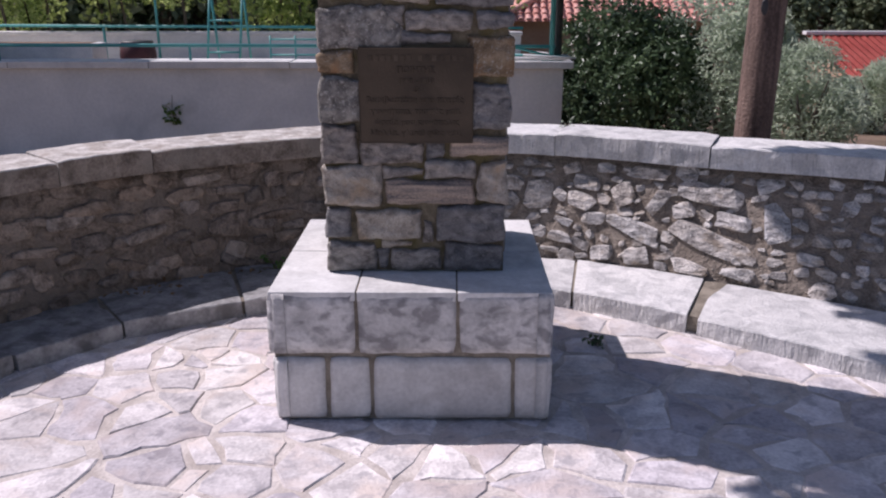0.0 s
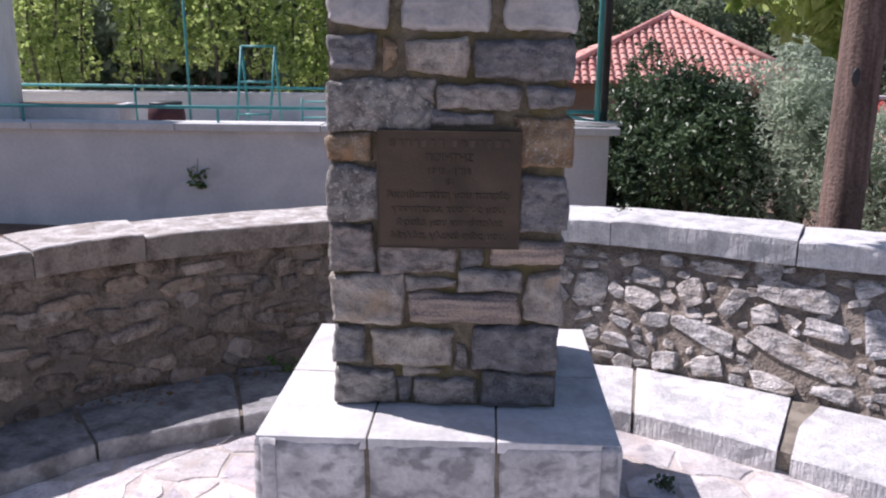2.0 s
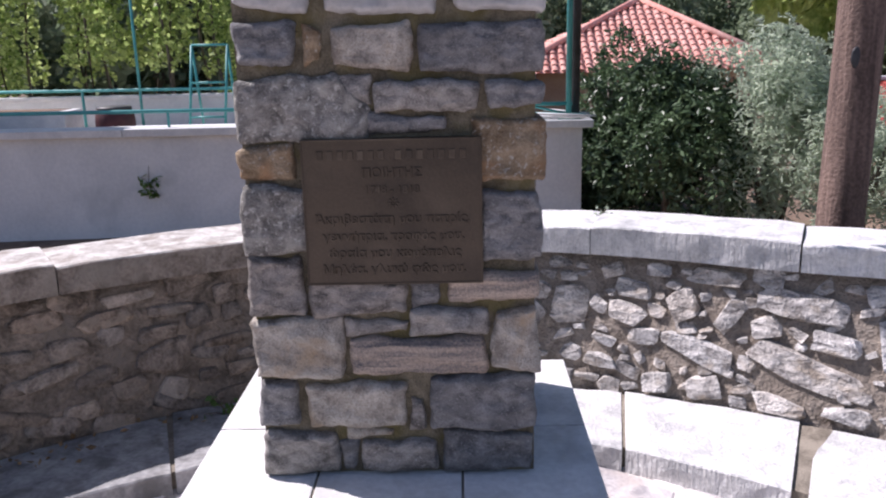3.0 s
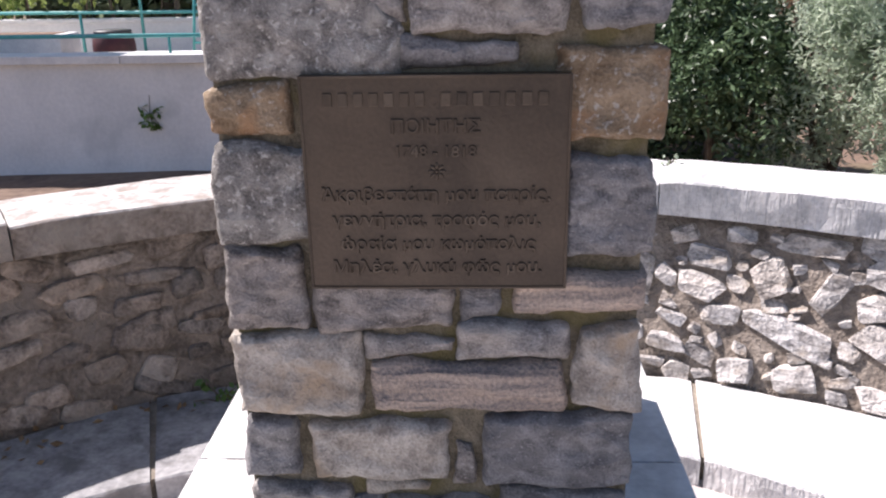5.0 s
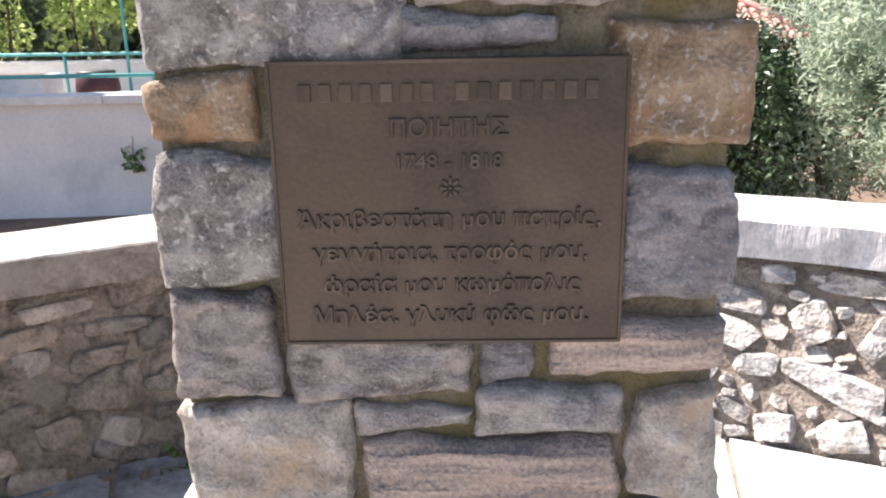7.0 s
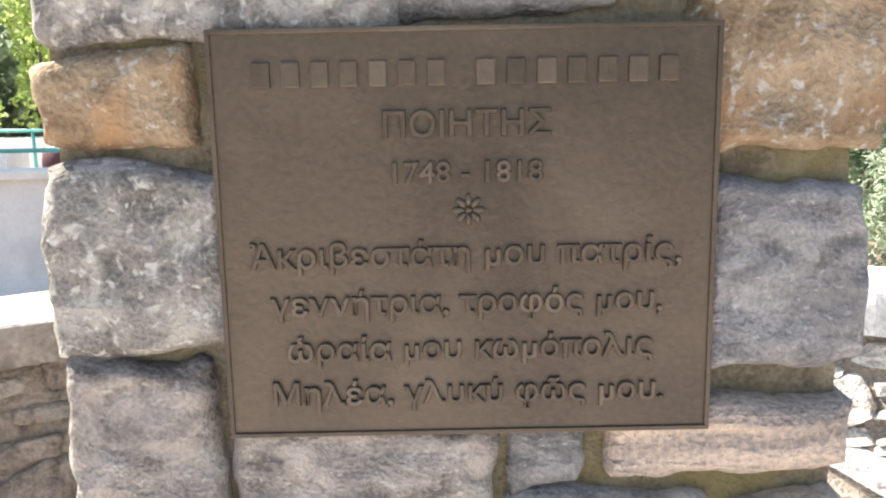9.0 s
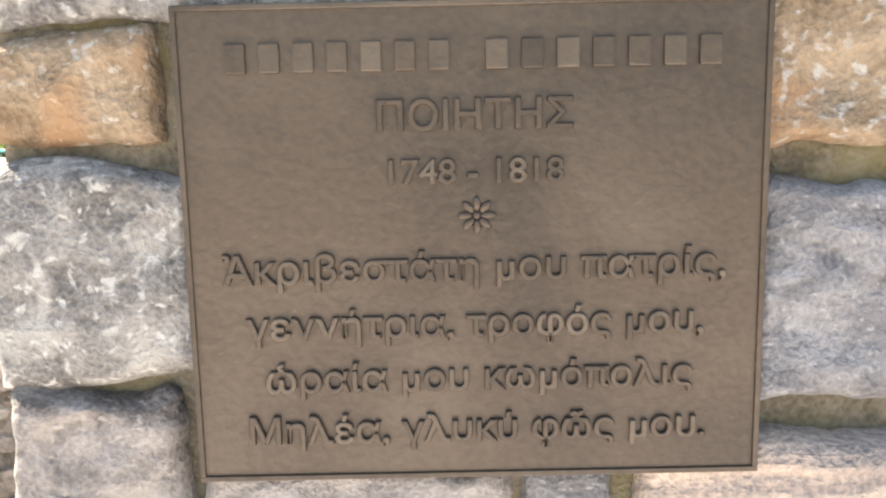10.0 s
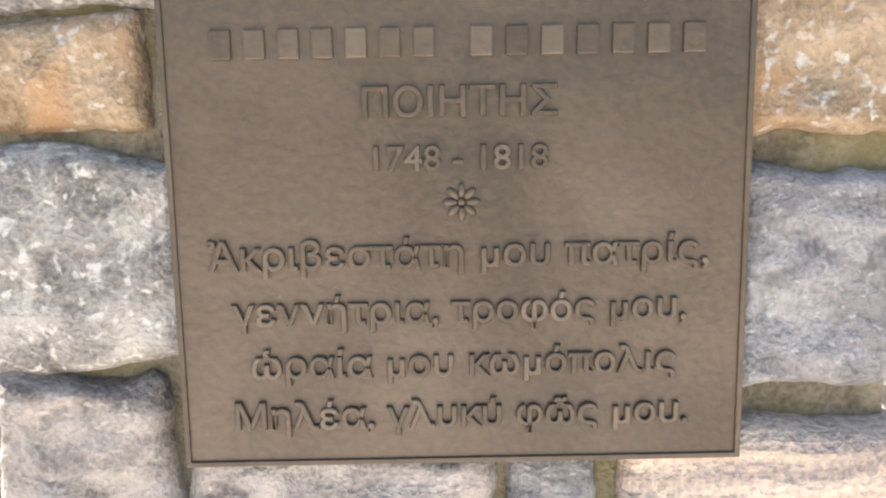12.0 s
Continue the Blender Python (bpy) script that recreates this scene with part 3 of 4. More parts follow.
pillar_stone(-0.119, 0.797, 0.215, 0.89, BAND)
pillar_stone(-0.353, 0.66, -0.259, 0.783, DARK)
pillar_stone(-0.232, 0.654, 0.012, 0.77, PALE)
pillar_stone(0.02, 0.644, 0.062, 0.725, GREY, 0.012)
pillar_stone(0.074, 0.647, 0.335, 0.79, DARK, 0.028)
pillar_stone(-0.352, 0.53, -0.161, 0.64, GREY)
pillar_stone(-0.154, 0.535, -0.116, 0.618, DARK, 0.012)
pillar_stone(-0.139, 0.624, -0.022, 0.646, PALE, 0.012)
pillar_stone(-0.106, 0.533, 0.089, 0.614, GREY)
pillar_stone(0.104, 0.53, 0.33, 0.636, DARK)

# the other three sides carry the same kind of coursed stones
rng = random.Random(5)
for turn, width, centre in ((90, 0.36, (0.333, 3.375)), (-90, 0.36, (-0.333, 3.375)), (180, 0.66, (0.0, 3.585))):
    z = 0.53
    while z < 2.36:
        h = min(rng.uniform(0.09, 0.17), 2.4 - z)
        x = -width / 2
        while x < width / 2 - 0.02:
            w = rng.uniform(0.12, 0.3)
            if width / 2 - x - w < 0.1:
                w = width / 2 - x
            bm = hewn_block(w - 0.022, h - 0.022, 0.05, 0.02, rng.random() * 90, (6, 5), 0.006, 0.008)
            ob = part("stone", bm, rng.choice((GREY, DARK, PALE, GREY)), monument, smooth=True)
            m = Matrix.Translation((*centre, 0)) @ Matrix.Rotation(radians(turn), 4, "Z") @ Matrix.Translation((x + w / 2, 0, z + h / 2))
            ob.matrix_basis = m
            x += w
        z += h


def base_stone(x0, z0, x1, z1, face, mat=None, seed=[0]):
    """A squared block of the base on one of its faces (0 front, 90 right, -90 left, 180 back)."""
    seed[0] += 1
    w, h = x1 - x0, z1 - z0
    bm = hewn_block(w, h, 0.04, 0.012, 50 + seed[0], (max(5, int(w / 0.035)), max(5, int(h / 0.035))), 0.003, 0.004, 18.0, 0.014)
    ob = part("block", bm, mat or BASE_STONE, monument, smooth=True)
    ob.matrix_basis = Matrix.Translation((-0.003 - (0.03 if face == -90 else 0.0), 3.265, 0)) @ Matrix.Rotation(radians(face), 4, "Z") @ Matrix.Translation(((x0 + x1) / 2, -0.493, (z0 + z1) / 2))
    return ob


for face in (0, 90, -90, 180):
    base_stone(-0.512 - (0.037 if face == 0 else 0.0), 0.278, -0.228, 0.519, face)
    base_stone(-0.212, 0.278, 0.15, 0.519, face)
    base_stone(0.166, 0.278, 0.512, 0.519, face)
    base_stone(-0.512 - (0.026 if face == 0 else 0.0), 0.008, -0.345, 0.258, face, BASE_PLAIN)
    base_stone(-0.325, 0.008, -0.175, 0.258, face, BASE_PLAIN)
    base_stone(-0.158, 0.008, 0.36, 0.258, face, BASE_PLAIN)
    base_stone(0.376, 0.008, 0.512, 0.258, face, BASE_PLAIN)
for x0, x1 in ((-0.546, -0.224), (-0.218, 0.148), (0.154, 0.503)):
    for y0, y1 in ((2.764, 3.262), (3.268, 3.766)):
        bm = box(x0, y0, 0.488, x1, y1, 0.5235, bevel=0.004)
        part("top_slab", bm, BASE_TOP, monument)

# ---- bronze plaque ----
plaque = thing("plaque", "brown bronze memorial plaque with raised Greek lettering on the pillar", "plaque", at=(0, PY - 0.018, 0))
X0, X1, Z0, Z1 = -0.21, 0.209, 1.036, 1.384
bm = box(X0, 0.0, Z0, X1, 0.03, Z1, bevel=0.002)
plate = part("plate", bm, BRONZE, plaque)
bm = bmesh.new()
add_box(bm, X0, -0.0022, Z0, X1, 0.001, Z0 + 0.0042, bevel=0.0009)
add_box(bm, X0, -0.0022, Z1 - 0.0042, X1, 0.001, Z1, bevel=0.0009)
add_box(bm, X0, -0.0021, Z0 + 0.0038, X0 + 0.0042, 0.001, Z1 - 0.0038, bevel=0.0009)
add_box(bm, X1 - 0.0042, -0.0021, Z0 + 0.0038, X1, 0.001, Z1 - 0.0038, bevel=0.0009)
part("rim", bm, BRONZE, plate, "narrow raised bronze rim")


def lettering(text, x0, x1, z, label):
    """One raised line of writing, from x0 to x1 with its foot at z. Strokes that overlap are laid a hair apart."""
    c = bpy.data.curves.new("lettering", "FONT")
    c.body, c.size, c.resolution_u = text, 0.03, 4
    ob = new("lettering", c)
    bpy.context.view_layer.update()
    outline = ob.to_curve(bpy.context.evaluated_depsgraph_get())
    loops = []
    for sp in outline.splines:
        pts, ring = sp.bezier_points, []
        for a, b in zip(pts, list(pts[1:]) + [pts[0]]):
            for k in range(4):
                f = k / 4
                ring.append(a.co * (1 - f) ** 3 + a.handle_right * 3 * f * (1 - f) ** 2 + b.handle_left * 3 * f * f * (1 - f) + b.co * f ** 3)
        loops.append(ring)
    ob.to_curve_clear()
    bpy.data.objects.remove(ob)

    def within(pt, ring):
        odd = False
        for a, b in zip(ring, ring[1:] + ring[:1]):
            if (a.y > pt.y) != (b.y > pt.y) and pt.x < a.x + (b.x - a.x) * (pt.y - a.y) / (b.y - a.y):
                odd = not odd
        return odd
    holes = {}
    for n, r in enumerate(loops):
        for m, q in enumerate(loops):
            if m != n and all(within(v, q) for v in r):
                holes[n] = m
    lo, hi = min(v.x for r in loops for v in r), max(v.x for r in loops for v in r)
    k, tall = (x1 - x0) / (hi - lo), 0.93
    glyphs = []
    for n, r in sorted(((n, r) for n, r in enumerate(loops) if n not in holes), key=lambda q: min(v.x for v in q[1])):
        a, b = min(v.x for v in r), max(v.x for v in r)
        if glyphs and a < glyphs[-1][0] - 0.0003:
            glyphs[-1][0] = max(glyphs[-1][0], b)
            glyphs[-1][1].append(n)
        else:
            glyphs.append([b, [n]])
    for _, members in glyphs:
        bm = bmesh.new()
        for lift, n in enumerate(members):
            shape = bpy.data.curves.new("stroke", "CURVE")
            shape.dimensions, shape.fill_mode, shape.extrude = "2D", "BOTH", 0.0027 / k + 0.00015 * lift
            shape.bevel_depth, shape.bevel_resolution, shape.offset = 0.0011, 1, -0.0003
            for r in [loops[n]] + [loops[m] for m in holes if holes[m] == n]:
                sp = shape.splines.new("POLY")
                sp.points.add(len(r) - 1)
                for a, b in zip(sp.points, r):
                    a.co = (b.x, b.y, 0, 1)
                sp.use_cyclic_u = True
            tmp = new("stroke", shape)
            bpy.context.view_layer.update()
            me = bpy.data.meshes.new_from_object(tmp)
            bm.from_mesh(me)
            bpy.data.objects.remove(tmp)
            bpy.data.meshes.remove(me)
            bpy.data.curves.remove(shape)
        for v in bm.verts:
            v.co = (x0 + (v.co.x - lo) * k, -v.co.z * k, z + v.co.y * k * tall)
        bmesh.ops.remove_doubles(bm, verts=bm.verts, dist=1e-6)
        bmesh.ops.recalc_face_normals(bm, faces=bm.faces)
        part("letter", bm, BRONZE, plate, label)


lettering("ΠΟΙΗΤΗΣ", -0.068, 0.069, 1.2955, "raised Greek capital")
lettering("1748 - 1818", -0.061, 0.063, 1.2575, "raised numeral of the years")
lettering("Ἀκριβεστάτη μου πατρίς,", -0.183, 0.180, 1.187, "raised letter of Greek verse")
lettering("γεννήτρια, τροφός μου,", -0.168, 0.165, 1.1455, "raised letter of Greek verse")
lettering("ὡραία μου κωμόπολις", -0.156, 0.158, 1.105, "raised letter of Greek verse")
lettering("Μηλέα, γλυκύ φῶς μου.", -0.170, 0.168, 1.0655, "raised letter of Greek verse")
# the name at the top stands as plain raised bars
for x0, x1, count in ((-0.178, -0.012, 7), (0.004, 0.178, 7)):
    pitch = (x1 - x0) / count
    for k in range(count):
        bm = box(x0 + pitch * k + 0.0045, -0.003, 1.3365, x0 + pitch * (k + 1) - 0.0045, 0.001, 1.3575, bevel=0.0014)
        part("letter_bar", bm, BRONZE, plate)
bm = bmesh.new()
for k in range(8):
    a = k * math.pi / 4
    m = Matrix.Translation((0.001 + 0.0085 * math.cos(a), -0.0006, 1.234 + 0.0085 * math.sin(a))) @ Matrix.Rotation(-a, 4, "Y") @ Matrix.Diagonal((0.0058, 0.002, 0.003, 1))
    bmesh.ops.create_icosphere(bm, subdivisions=2, radius=1, matrix=m)
bmesh.ops.create_icosphere(bm, subdivisions=2, radius=1, matrix=Matrix.Translation((0.001, -0.0006, 1.234)) @ Matrix.Diagonal((0.003, 0.0022, 0.003, 1)))
part("flower", bm, BRONZE, plate, "small raised eight-petalled flower", True)

# ---- behind the wall: post, white wall, terrace ----
post = thing("wooden_pole", "thick weathered brown wooden pole behind the wall", "pole", at=(1.985, 5.05, -0.5))
part("shaft", tube([(0.01 * k - 0.005, 0, -0.2 + 0.9 * k) for k in range(9)], [0.113 - 0.0025 * k for k in range(9)], 22, 0.035), POLE, post, smooth=True)
bm = bmesh.new()
bmesh.ops.create_icosphere(bm, subdivisions=2, radius=1, matrix=Matrix.Translation((-0.03, -0.095, 1.98)) @ Matrix.Diagonal((0.026, 0.008, 0.05, 1)))
part("knot", bm, DARKMETAL, post, "dark knot in the wood", True)

white_wall = thing("wall_white", "white plastered garden wall with a pale stone cap", "wall", kind="structure")
part("body", box(-12, 10.2, -0.8, 1.5, 10.45, 0.64), PLASTER, white_wall)
for k in range(8):
    part("cap_slab", box(-12.06 + 1.71 * k, 10.12, 0.641, -12.06 + 1.71 * (k + 1) - 0.008, 10.54, 0.72 + 0.004 * (k % 3), bevel=0.008), CAPSLAB, white_wall)
terrace = new("terrace_floor", finish(box(-12, 10.46, -0.8, 1.3, 17.0, 0.42), "terrace_floor", PAVE_JOINT))
tagged(terrace, "pale concrete terrace behind the white wall", "terrace", kind="structure")

rail = thing("pipe_railing", "teal painted pipe railing along the white wall", "railing", at=(0, 10.3, 0.72))
part("top_pipe", tube([(-9, 0, 0.19), (-4, 0, 0.185), (1.4, 0, 0.17)], 0.022), TEAL, rail, smooth=True)
for x in (-7.6, -5.4, -3.05, -0.4, 0.9):
    part("post", tube([(x, 0, 0.0), (x, 0, 0.185)], 0.016), TEAL, rail, smooth=True)
part("brace", tube([(0.2, 0.0, 0.32), (1.35, 0.0, 0.06)], 0.014), TEAL, rail, smooth=True)
part("brace", tube([(0.3, 0.12, 0.06), (1.38, 0.05, 0.05)], 0.018), TEAL, rail, smooth=True)

mast = thing("corner_mast", "teal pipe mast beside a dark pole at the wall's end", "mast", at=(1.36, 10.3, 0.72))
part("pipe", tube([(0, 0, 0.0), (0.01, 0, 3.5)], 0.032), TEAL, mast, smooth=True)
part("pole", tube([(0.085, 0.1, -0.05), (0.1, 0.1, 3.6)], 0.05), DARKMETAL, mast, "dark metal pole", True)
part("foot", box(-0.12, -0.08, 0.0, 0.13, 0.14, 0.03, bevel=0.006), TEAL, mast)

bundle = thing("pipe_bundle", "loose pale and teal pipes lying on the white wall", "pipes", at=(1.1, 10.26, 0.735))
for k, (x0, y0, x1, y1, r, mat) in enumerate(((-0.5, 0.02, 0.42, -0.06, 0.016, CAPSLAB), (-0.42, -0.08, 0.5, 0.0, 0.014, CAPSLAB), (-0.3, 0.1, 0.46, 0.06, 0.018, TEAL), (-0.1, -0.12, 0.54, -0.09, 0.013, CAPSLAB), (0.0, 0.16, 0.5, 0.13, 0.015, CAPSLAB))):
    part("pipe", tube([(x0, y0, r + 0.018 * k), (x1, y1, r + 0.004 * k)], r, 8), mat, bundle, smooth=True)

back_rail = thing("back_railing", "teal railing at the far side of the terrace", "railing", at=(0, 12.6, 0.42))
part("top_pipe", tube([(-8, 0, 0.62), (1.2, 0, 0.58)], 0.022), TEAL, back_rail, smooth=True)
for x in (-6.8, -5.0, -4.2, -1.7, 0.9):
    part("post", tube([(x, 0, 0), (x, 0, 2.4 if x in (-4.2, -1.7) else 0.62)], 0.02), TEAL, back_rail, smooth=True)
planter = thing("planter", "long white concrete planter on the terrace", "planter", at=(-5.2, 11.4, 0.42))
part("trough", box(-1.6, -0.25, 0, 0.6, 0.25, 0.44, bevel=0.02), CAPSLAB, planter)
part("soil", box(-1.5, -0.18, 0.4, 0.5, 0.18, 0.445), SOIL, planter, "dry soil")
low_wall = thing("low_wall", "grey low wall along the back of the terrace", "wall", kind="structure")
part("body", box(-8, 12.9, 0.4, 1.2, 13.1, 0.88), PLASTER, low_wall)
part("cap", box(-8.02, 12.86, 0.88, 1.22, 13.14, 0.93, bevel=0.01), CAPSLAB, low_wall)
barrel = thing("barrel", "dark red plastic barrel on the terrace", "barrel", at=(-4.05, 11.3, 0.42))
part("body", tube([(0, 0, 0), (0, 0, 0.05), (0, 0, 0.3), (0, 0, 0.42), (0, 0, 0.45)], [0.2, 0.225, 0.235, 0.22, 0.19], 18), CLOTH_RED, barrel, smooth=True)
part("lid", tube([(0, 0, 0.45), (0, 0, 0.475)], [0.21, 0.2], 18), DARKMETAL, barrel, smooth=True)

ladder = thing("ladder_frame", "teal metal trestle frame standing on the terrace", "frame", at=(-2.95, 10.95, 0.42))
for dx in (0.0, 0.42):
    part("leg", tube([(dx - 0.1, 0, 0), (dx, 0.1, 1.18)], 0.016), TEAL, ladder, smooth=True)
    part("leg", tube([(dx, 0.35, 0), (dx, 0.1, 1.18)], 0.016), TEAL, ladder, smooth=True)
for z in (0.35, 0.75, 1.18):
    part("rung", tube([(-0.1 + 0.085 * z, 0.085 * z, z), (0.32 + 0.085 * z, 0.085 * z, z)], 0.014), TEAL, ladder, smooth=True)

crate = thing("wire_rack", "pale teal wire rack on the terrace", "rack", at=(-1.75, 11.2, 0.42))
for z in (0.12, 0.3, 0.5):
    part("shelf_wire", tube([(-0.5, 0, z), (0.5, 0, z)], 0.012), TEAL, crate, smooth=True)
for x in (-0.5, -0.17, 0.17, 0.5):
    part("upright", tube([(x, 0, 0), (x, 0, 0.55)], 0.012), TEAL, crate, smooth=True)

house_corner = thing("shuttered_house", "white house corner with long slatted shutters", "house", at=(-5.98, 10.9, 0.42))
part("wall", box(-3, 0.06, 0, -0.02, 0.5, 3.4), PLASTER, house_corner)
part("opening", box(-1.5, 0.035, 0.05, -0.1, 0.055, 3.35), DARKMETAL, house_corner, "dark opening behind the slats")
part("corner_post", box(-0.1, -0.06, 0.0, 0.12, 0.14, 3.4, bevel=0.01), SHUTTER, house_corner)
for k in range(9):
    part("slat", box(-1.4 + 0.145 * k, -0.02, 0.1, -1.4 + 0.145 * k + 0.105, 0.03, 3.3, bevel=0.008), SHUTTER, house_corner)

# ---- plants ----
def lumpy(centre, radii, count, rng, lumps=9, inner=0.55):
    """Points for leaves in an uneven crown made of overlapping lumps."""
    lobes = []
    for k in range(lumps):
        d = Vector((rng.gauss(0, 1), rng.gauss(0, 1), rng.gauss(0, 1))).normalized() * rng.uniform(0.35, 0.75)
        lobes.append((d, rng.uniform(0.28, 0.5)))
    out = []
    while len(out) < count:
        c, r = rng.choice(lobes)
        d = Vector((rng.gauss(0, 1), rng.gauss(0, 1), rng.gauss(0, 1))).normalized() * r * rng.uniform(inner, 1) ** 0.5
        p = c + d
        q = Vector((centre[0] + p.x * radii[0], centre[1] + p.y * radii[1], centre[2] + p.z * radii[2]))
        if noise.noise(q * 3.1) > -0.28:
            out.append(q)
    return out


def shrub(name, label, at, radii, count, leaf, mat, seed, lumps=10, ratio=0.45, trunk=0.05, category="bush", height=None):
    rng = random.Random(seed)
    ob = thing(name, label, category, at=at)
    h = height or radii[2]
    bm = bmesh.new()
    for k in range(5):
        a = rng.uniform(0, 6.28)
        tip = (radii[0] * 0.5 * math.cos(a), radii[1] * 0.5 * math.sin(a), h + radii[2] * rng.uniform(0.0, 0.5))
        mid = (tip[0] * 0.35 + rng.uniform(-0.05, 0.05), tip[1] * 0.35, tip[2] * 0.5)
        add_tube(bm, [(rng.uniform(-0.05, 0.05), rng.uniform(-0.05, 0.05), -0.05), mid, tip], [trunk, trunk * 0.6, trunk * 0.15], 7)
    part("trunk", bm, BARK, ob, smooth=True)
    me = leaf_cloud(lumpy((0, 0, h), radii, count, rng, lumps), leaf, rng, "crown", ratio=ratio)
    leaves("crown", me, mat, ob)
    return ob


for ob in (
        shrub("evergreen_bush", "dense dark green glossy evergreen bush", (2.38, 9.95, -0.5), (0.92, 0.95, 1.05), 15000, 0.085, LEAF_DARK, 3, 18, height=0.95),
        shrub("evergreen_bush", "dark green bush beside the white wall's end", (1.95, 10.9, -0.5), (0.75, 0.7, 1.25), 10000, 0.085, LEAF_DARK, 8, 12, height=0.95),
        shrub("evergreen_bush", "taller dark green bush before the olive trees", (2.3, 11.9, -0.55), (0.9, 0.8, 1.25), 9000, 0.085, LEAF_DARK, 18, 12, height=1.0)):
    tagged(ob, group="bushes behind the wall")
for ob in (
        shrub("olive_tree", "grey-green olive tree with fine wispy leaves", (3.42, 9.7, -0.5), (0.98, 0.9, 1.2), 12500, 0.09, LEAF_OLIVE, 4, 26, 0.27, height=1.1, category="tree"),
        shrub("olive_tree", "grey-green olive shrub behind the pole", (3.85, 8.8, -0.5), (0.7, 0.7, 0.8), 8500, 0.075, LEAF_OLIVE, 6, 24, 0.25, height=0.85, category="tree"),
        shrub("olive_tree", "pale olive shrub further down the slope", (7.0, 13.4, -0.6), (0.9, 0.9, 0.75), 9000, 0.1, LEAF_OLIVE, 12, 14, 0.25, height=0.55, category="tree")):
    tagged(ob, group="olive trees behind the wall")

vine = thing("grape_vine", "sunlit yellow-green grape vines hanging over a trellis", "vine", at=(0, 13.6, 0.42))
rng = random.Random(11)
pts = []
for k in range(34):
    x = -9.5 + 10.6 * k / 33 + rng.uniform(-0.2, 0.2)
    y = rng.uniform(-0.4, 1.6)
    low = rng.uniform(0.15, 1.0)
    part("stem", tube([(x, y, -0.05), (x + rng.uniform(-0.2, 0.2), y, 1.2), (x + rng.uniform(-0.4, 0.4), y, 3.0)], [0.03, 0.022, 0.015], 6), BARK, vine, smooth=True)
    for j in range(int(rng.uniform(480, 1050))):
        z = rng.uniform(low, 3.6)
        r = 0.34 * (0.6 + 0.6 * noise.noise(Vector((x, z * 1.3, y))) + 0.3)
        a = rng.uniform(0, 6.28)
        pts.append((x + 0.25 * noise.noise(Vector((x, z, 3))) + r * math.cos(a) * rng.random() ** 0.5 * 1.2, y + r * math.sin(a) * rng.random() ** 0.5, z))
leaves("foliage", leaf_cloud(pts, 0.105, rng, "foliage", 0.5, 0.85), LEAF_VINE, vine)

# weed that hangs on the white wall, and tufts in the joints
def weed(name, label, at, spread, count, leaf, mat, seed, stem=None):
    rng = random.Random(seed)
    ob = thing(name, label, "weed", at=at)
    bm = bmesh.new()
    tips = []
    for k in range(count):
        tip = Vector((rng.uniform(-1, 1) * spread[0], rng.uniform(-1, 0.2) * spread[1], rng.uniform(-1, 1) * spread[2]))
        add_tube(bm, [(0, 0, 0), tip * 0.5 + Vector((0, 0, 0.01)), tip], [0.004, 0.003, 0.002], 5)
        tips += [tip * f + Vector((rng.gauss(0, 0.01), rng.gauss(0, 0.01), rng.gauss(0, 0.01))) for f in (0.5, 0.7, 0.85, 1.0)]
    if stem:
        add_tube(bm, [(0, 0, 0), stem], [0.004, 0.003], 5)
    part("stalks", bm, BARK, ob)
    leaves("leaves", leaf_cloud(tips, leaf, rng, "leaves", 0.5, 0.7), mat, ob)
    return ob


weed("wall_weed", "small leafy weed hanging on the white wall", (-3.3, 10.18, 0.12), (0.12, 0.05, 0.17), 9, 0.085, LEAF_WEED, 2, (0.02, -0.005, 0.2))
weed("grass_tuft", "small dry weed in a joint of the coping", (0.84, 4.99, 0.775), (0.04, 0.04, 0.035), 5, 0.022, LEAF_OLIVE, 3)

weed("ground_weed", "green weed at the foot of the shaded wall", (-0.84, 4.3, 0.08), (0.1, 0.06, 0.12), 14, 0.035, LEAF_WEED, 5)
weed("ground_weed", "small dark weed beside the paving", (0.8, 3.5, -0.002), (0.06, 0.05, 0.05), 12, 0.03, LEAF_DARK, 6)
rng = random.Random(15)
pts = []
for k in range(90):
    st = rng.uniform(3.2, 6.2)
    q = along(FOOT, st) + inward(FOOT, st) * abs(rng.gauss(0.02, 0.09))
    pts.append((q.x, q.y, LEDGE_Z - 0.006 + rng.uniform(0.004, 0.014)))
litter = new("leaf_litter", leaf_cloud(pts, 0.035, rng, "leaf_litter", 0.0, 0.6))
litter.data.materials.append(LITTER)
tagged(litter, "dry brown leaves lying along the foot of the wall", "leaves", kind="stuff")

# ---- far: houses and woods ----
house = thing("tiled_house", "distant house with a hipped red barrel-tile roof", "house", at=(5.2, 27.0, -1.8))
part("wall", box(-3.2, -2.6, 0, 3.2, 3.0, 2.5), OCHRE, house)


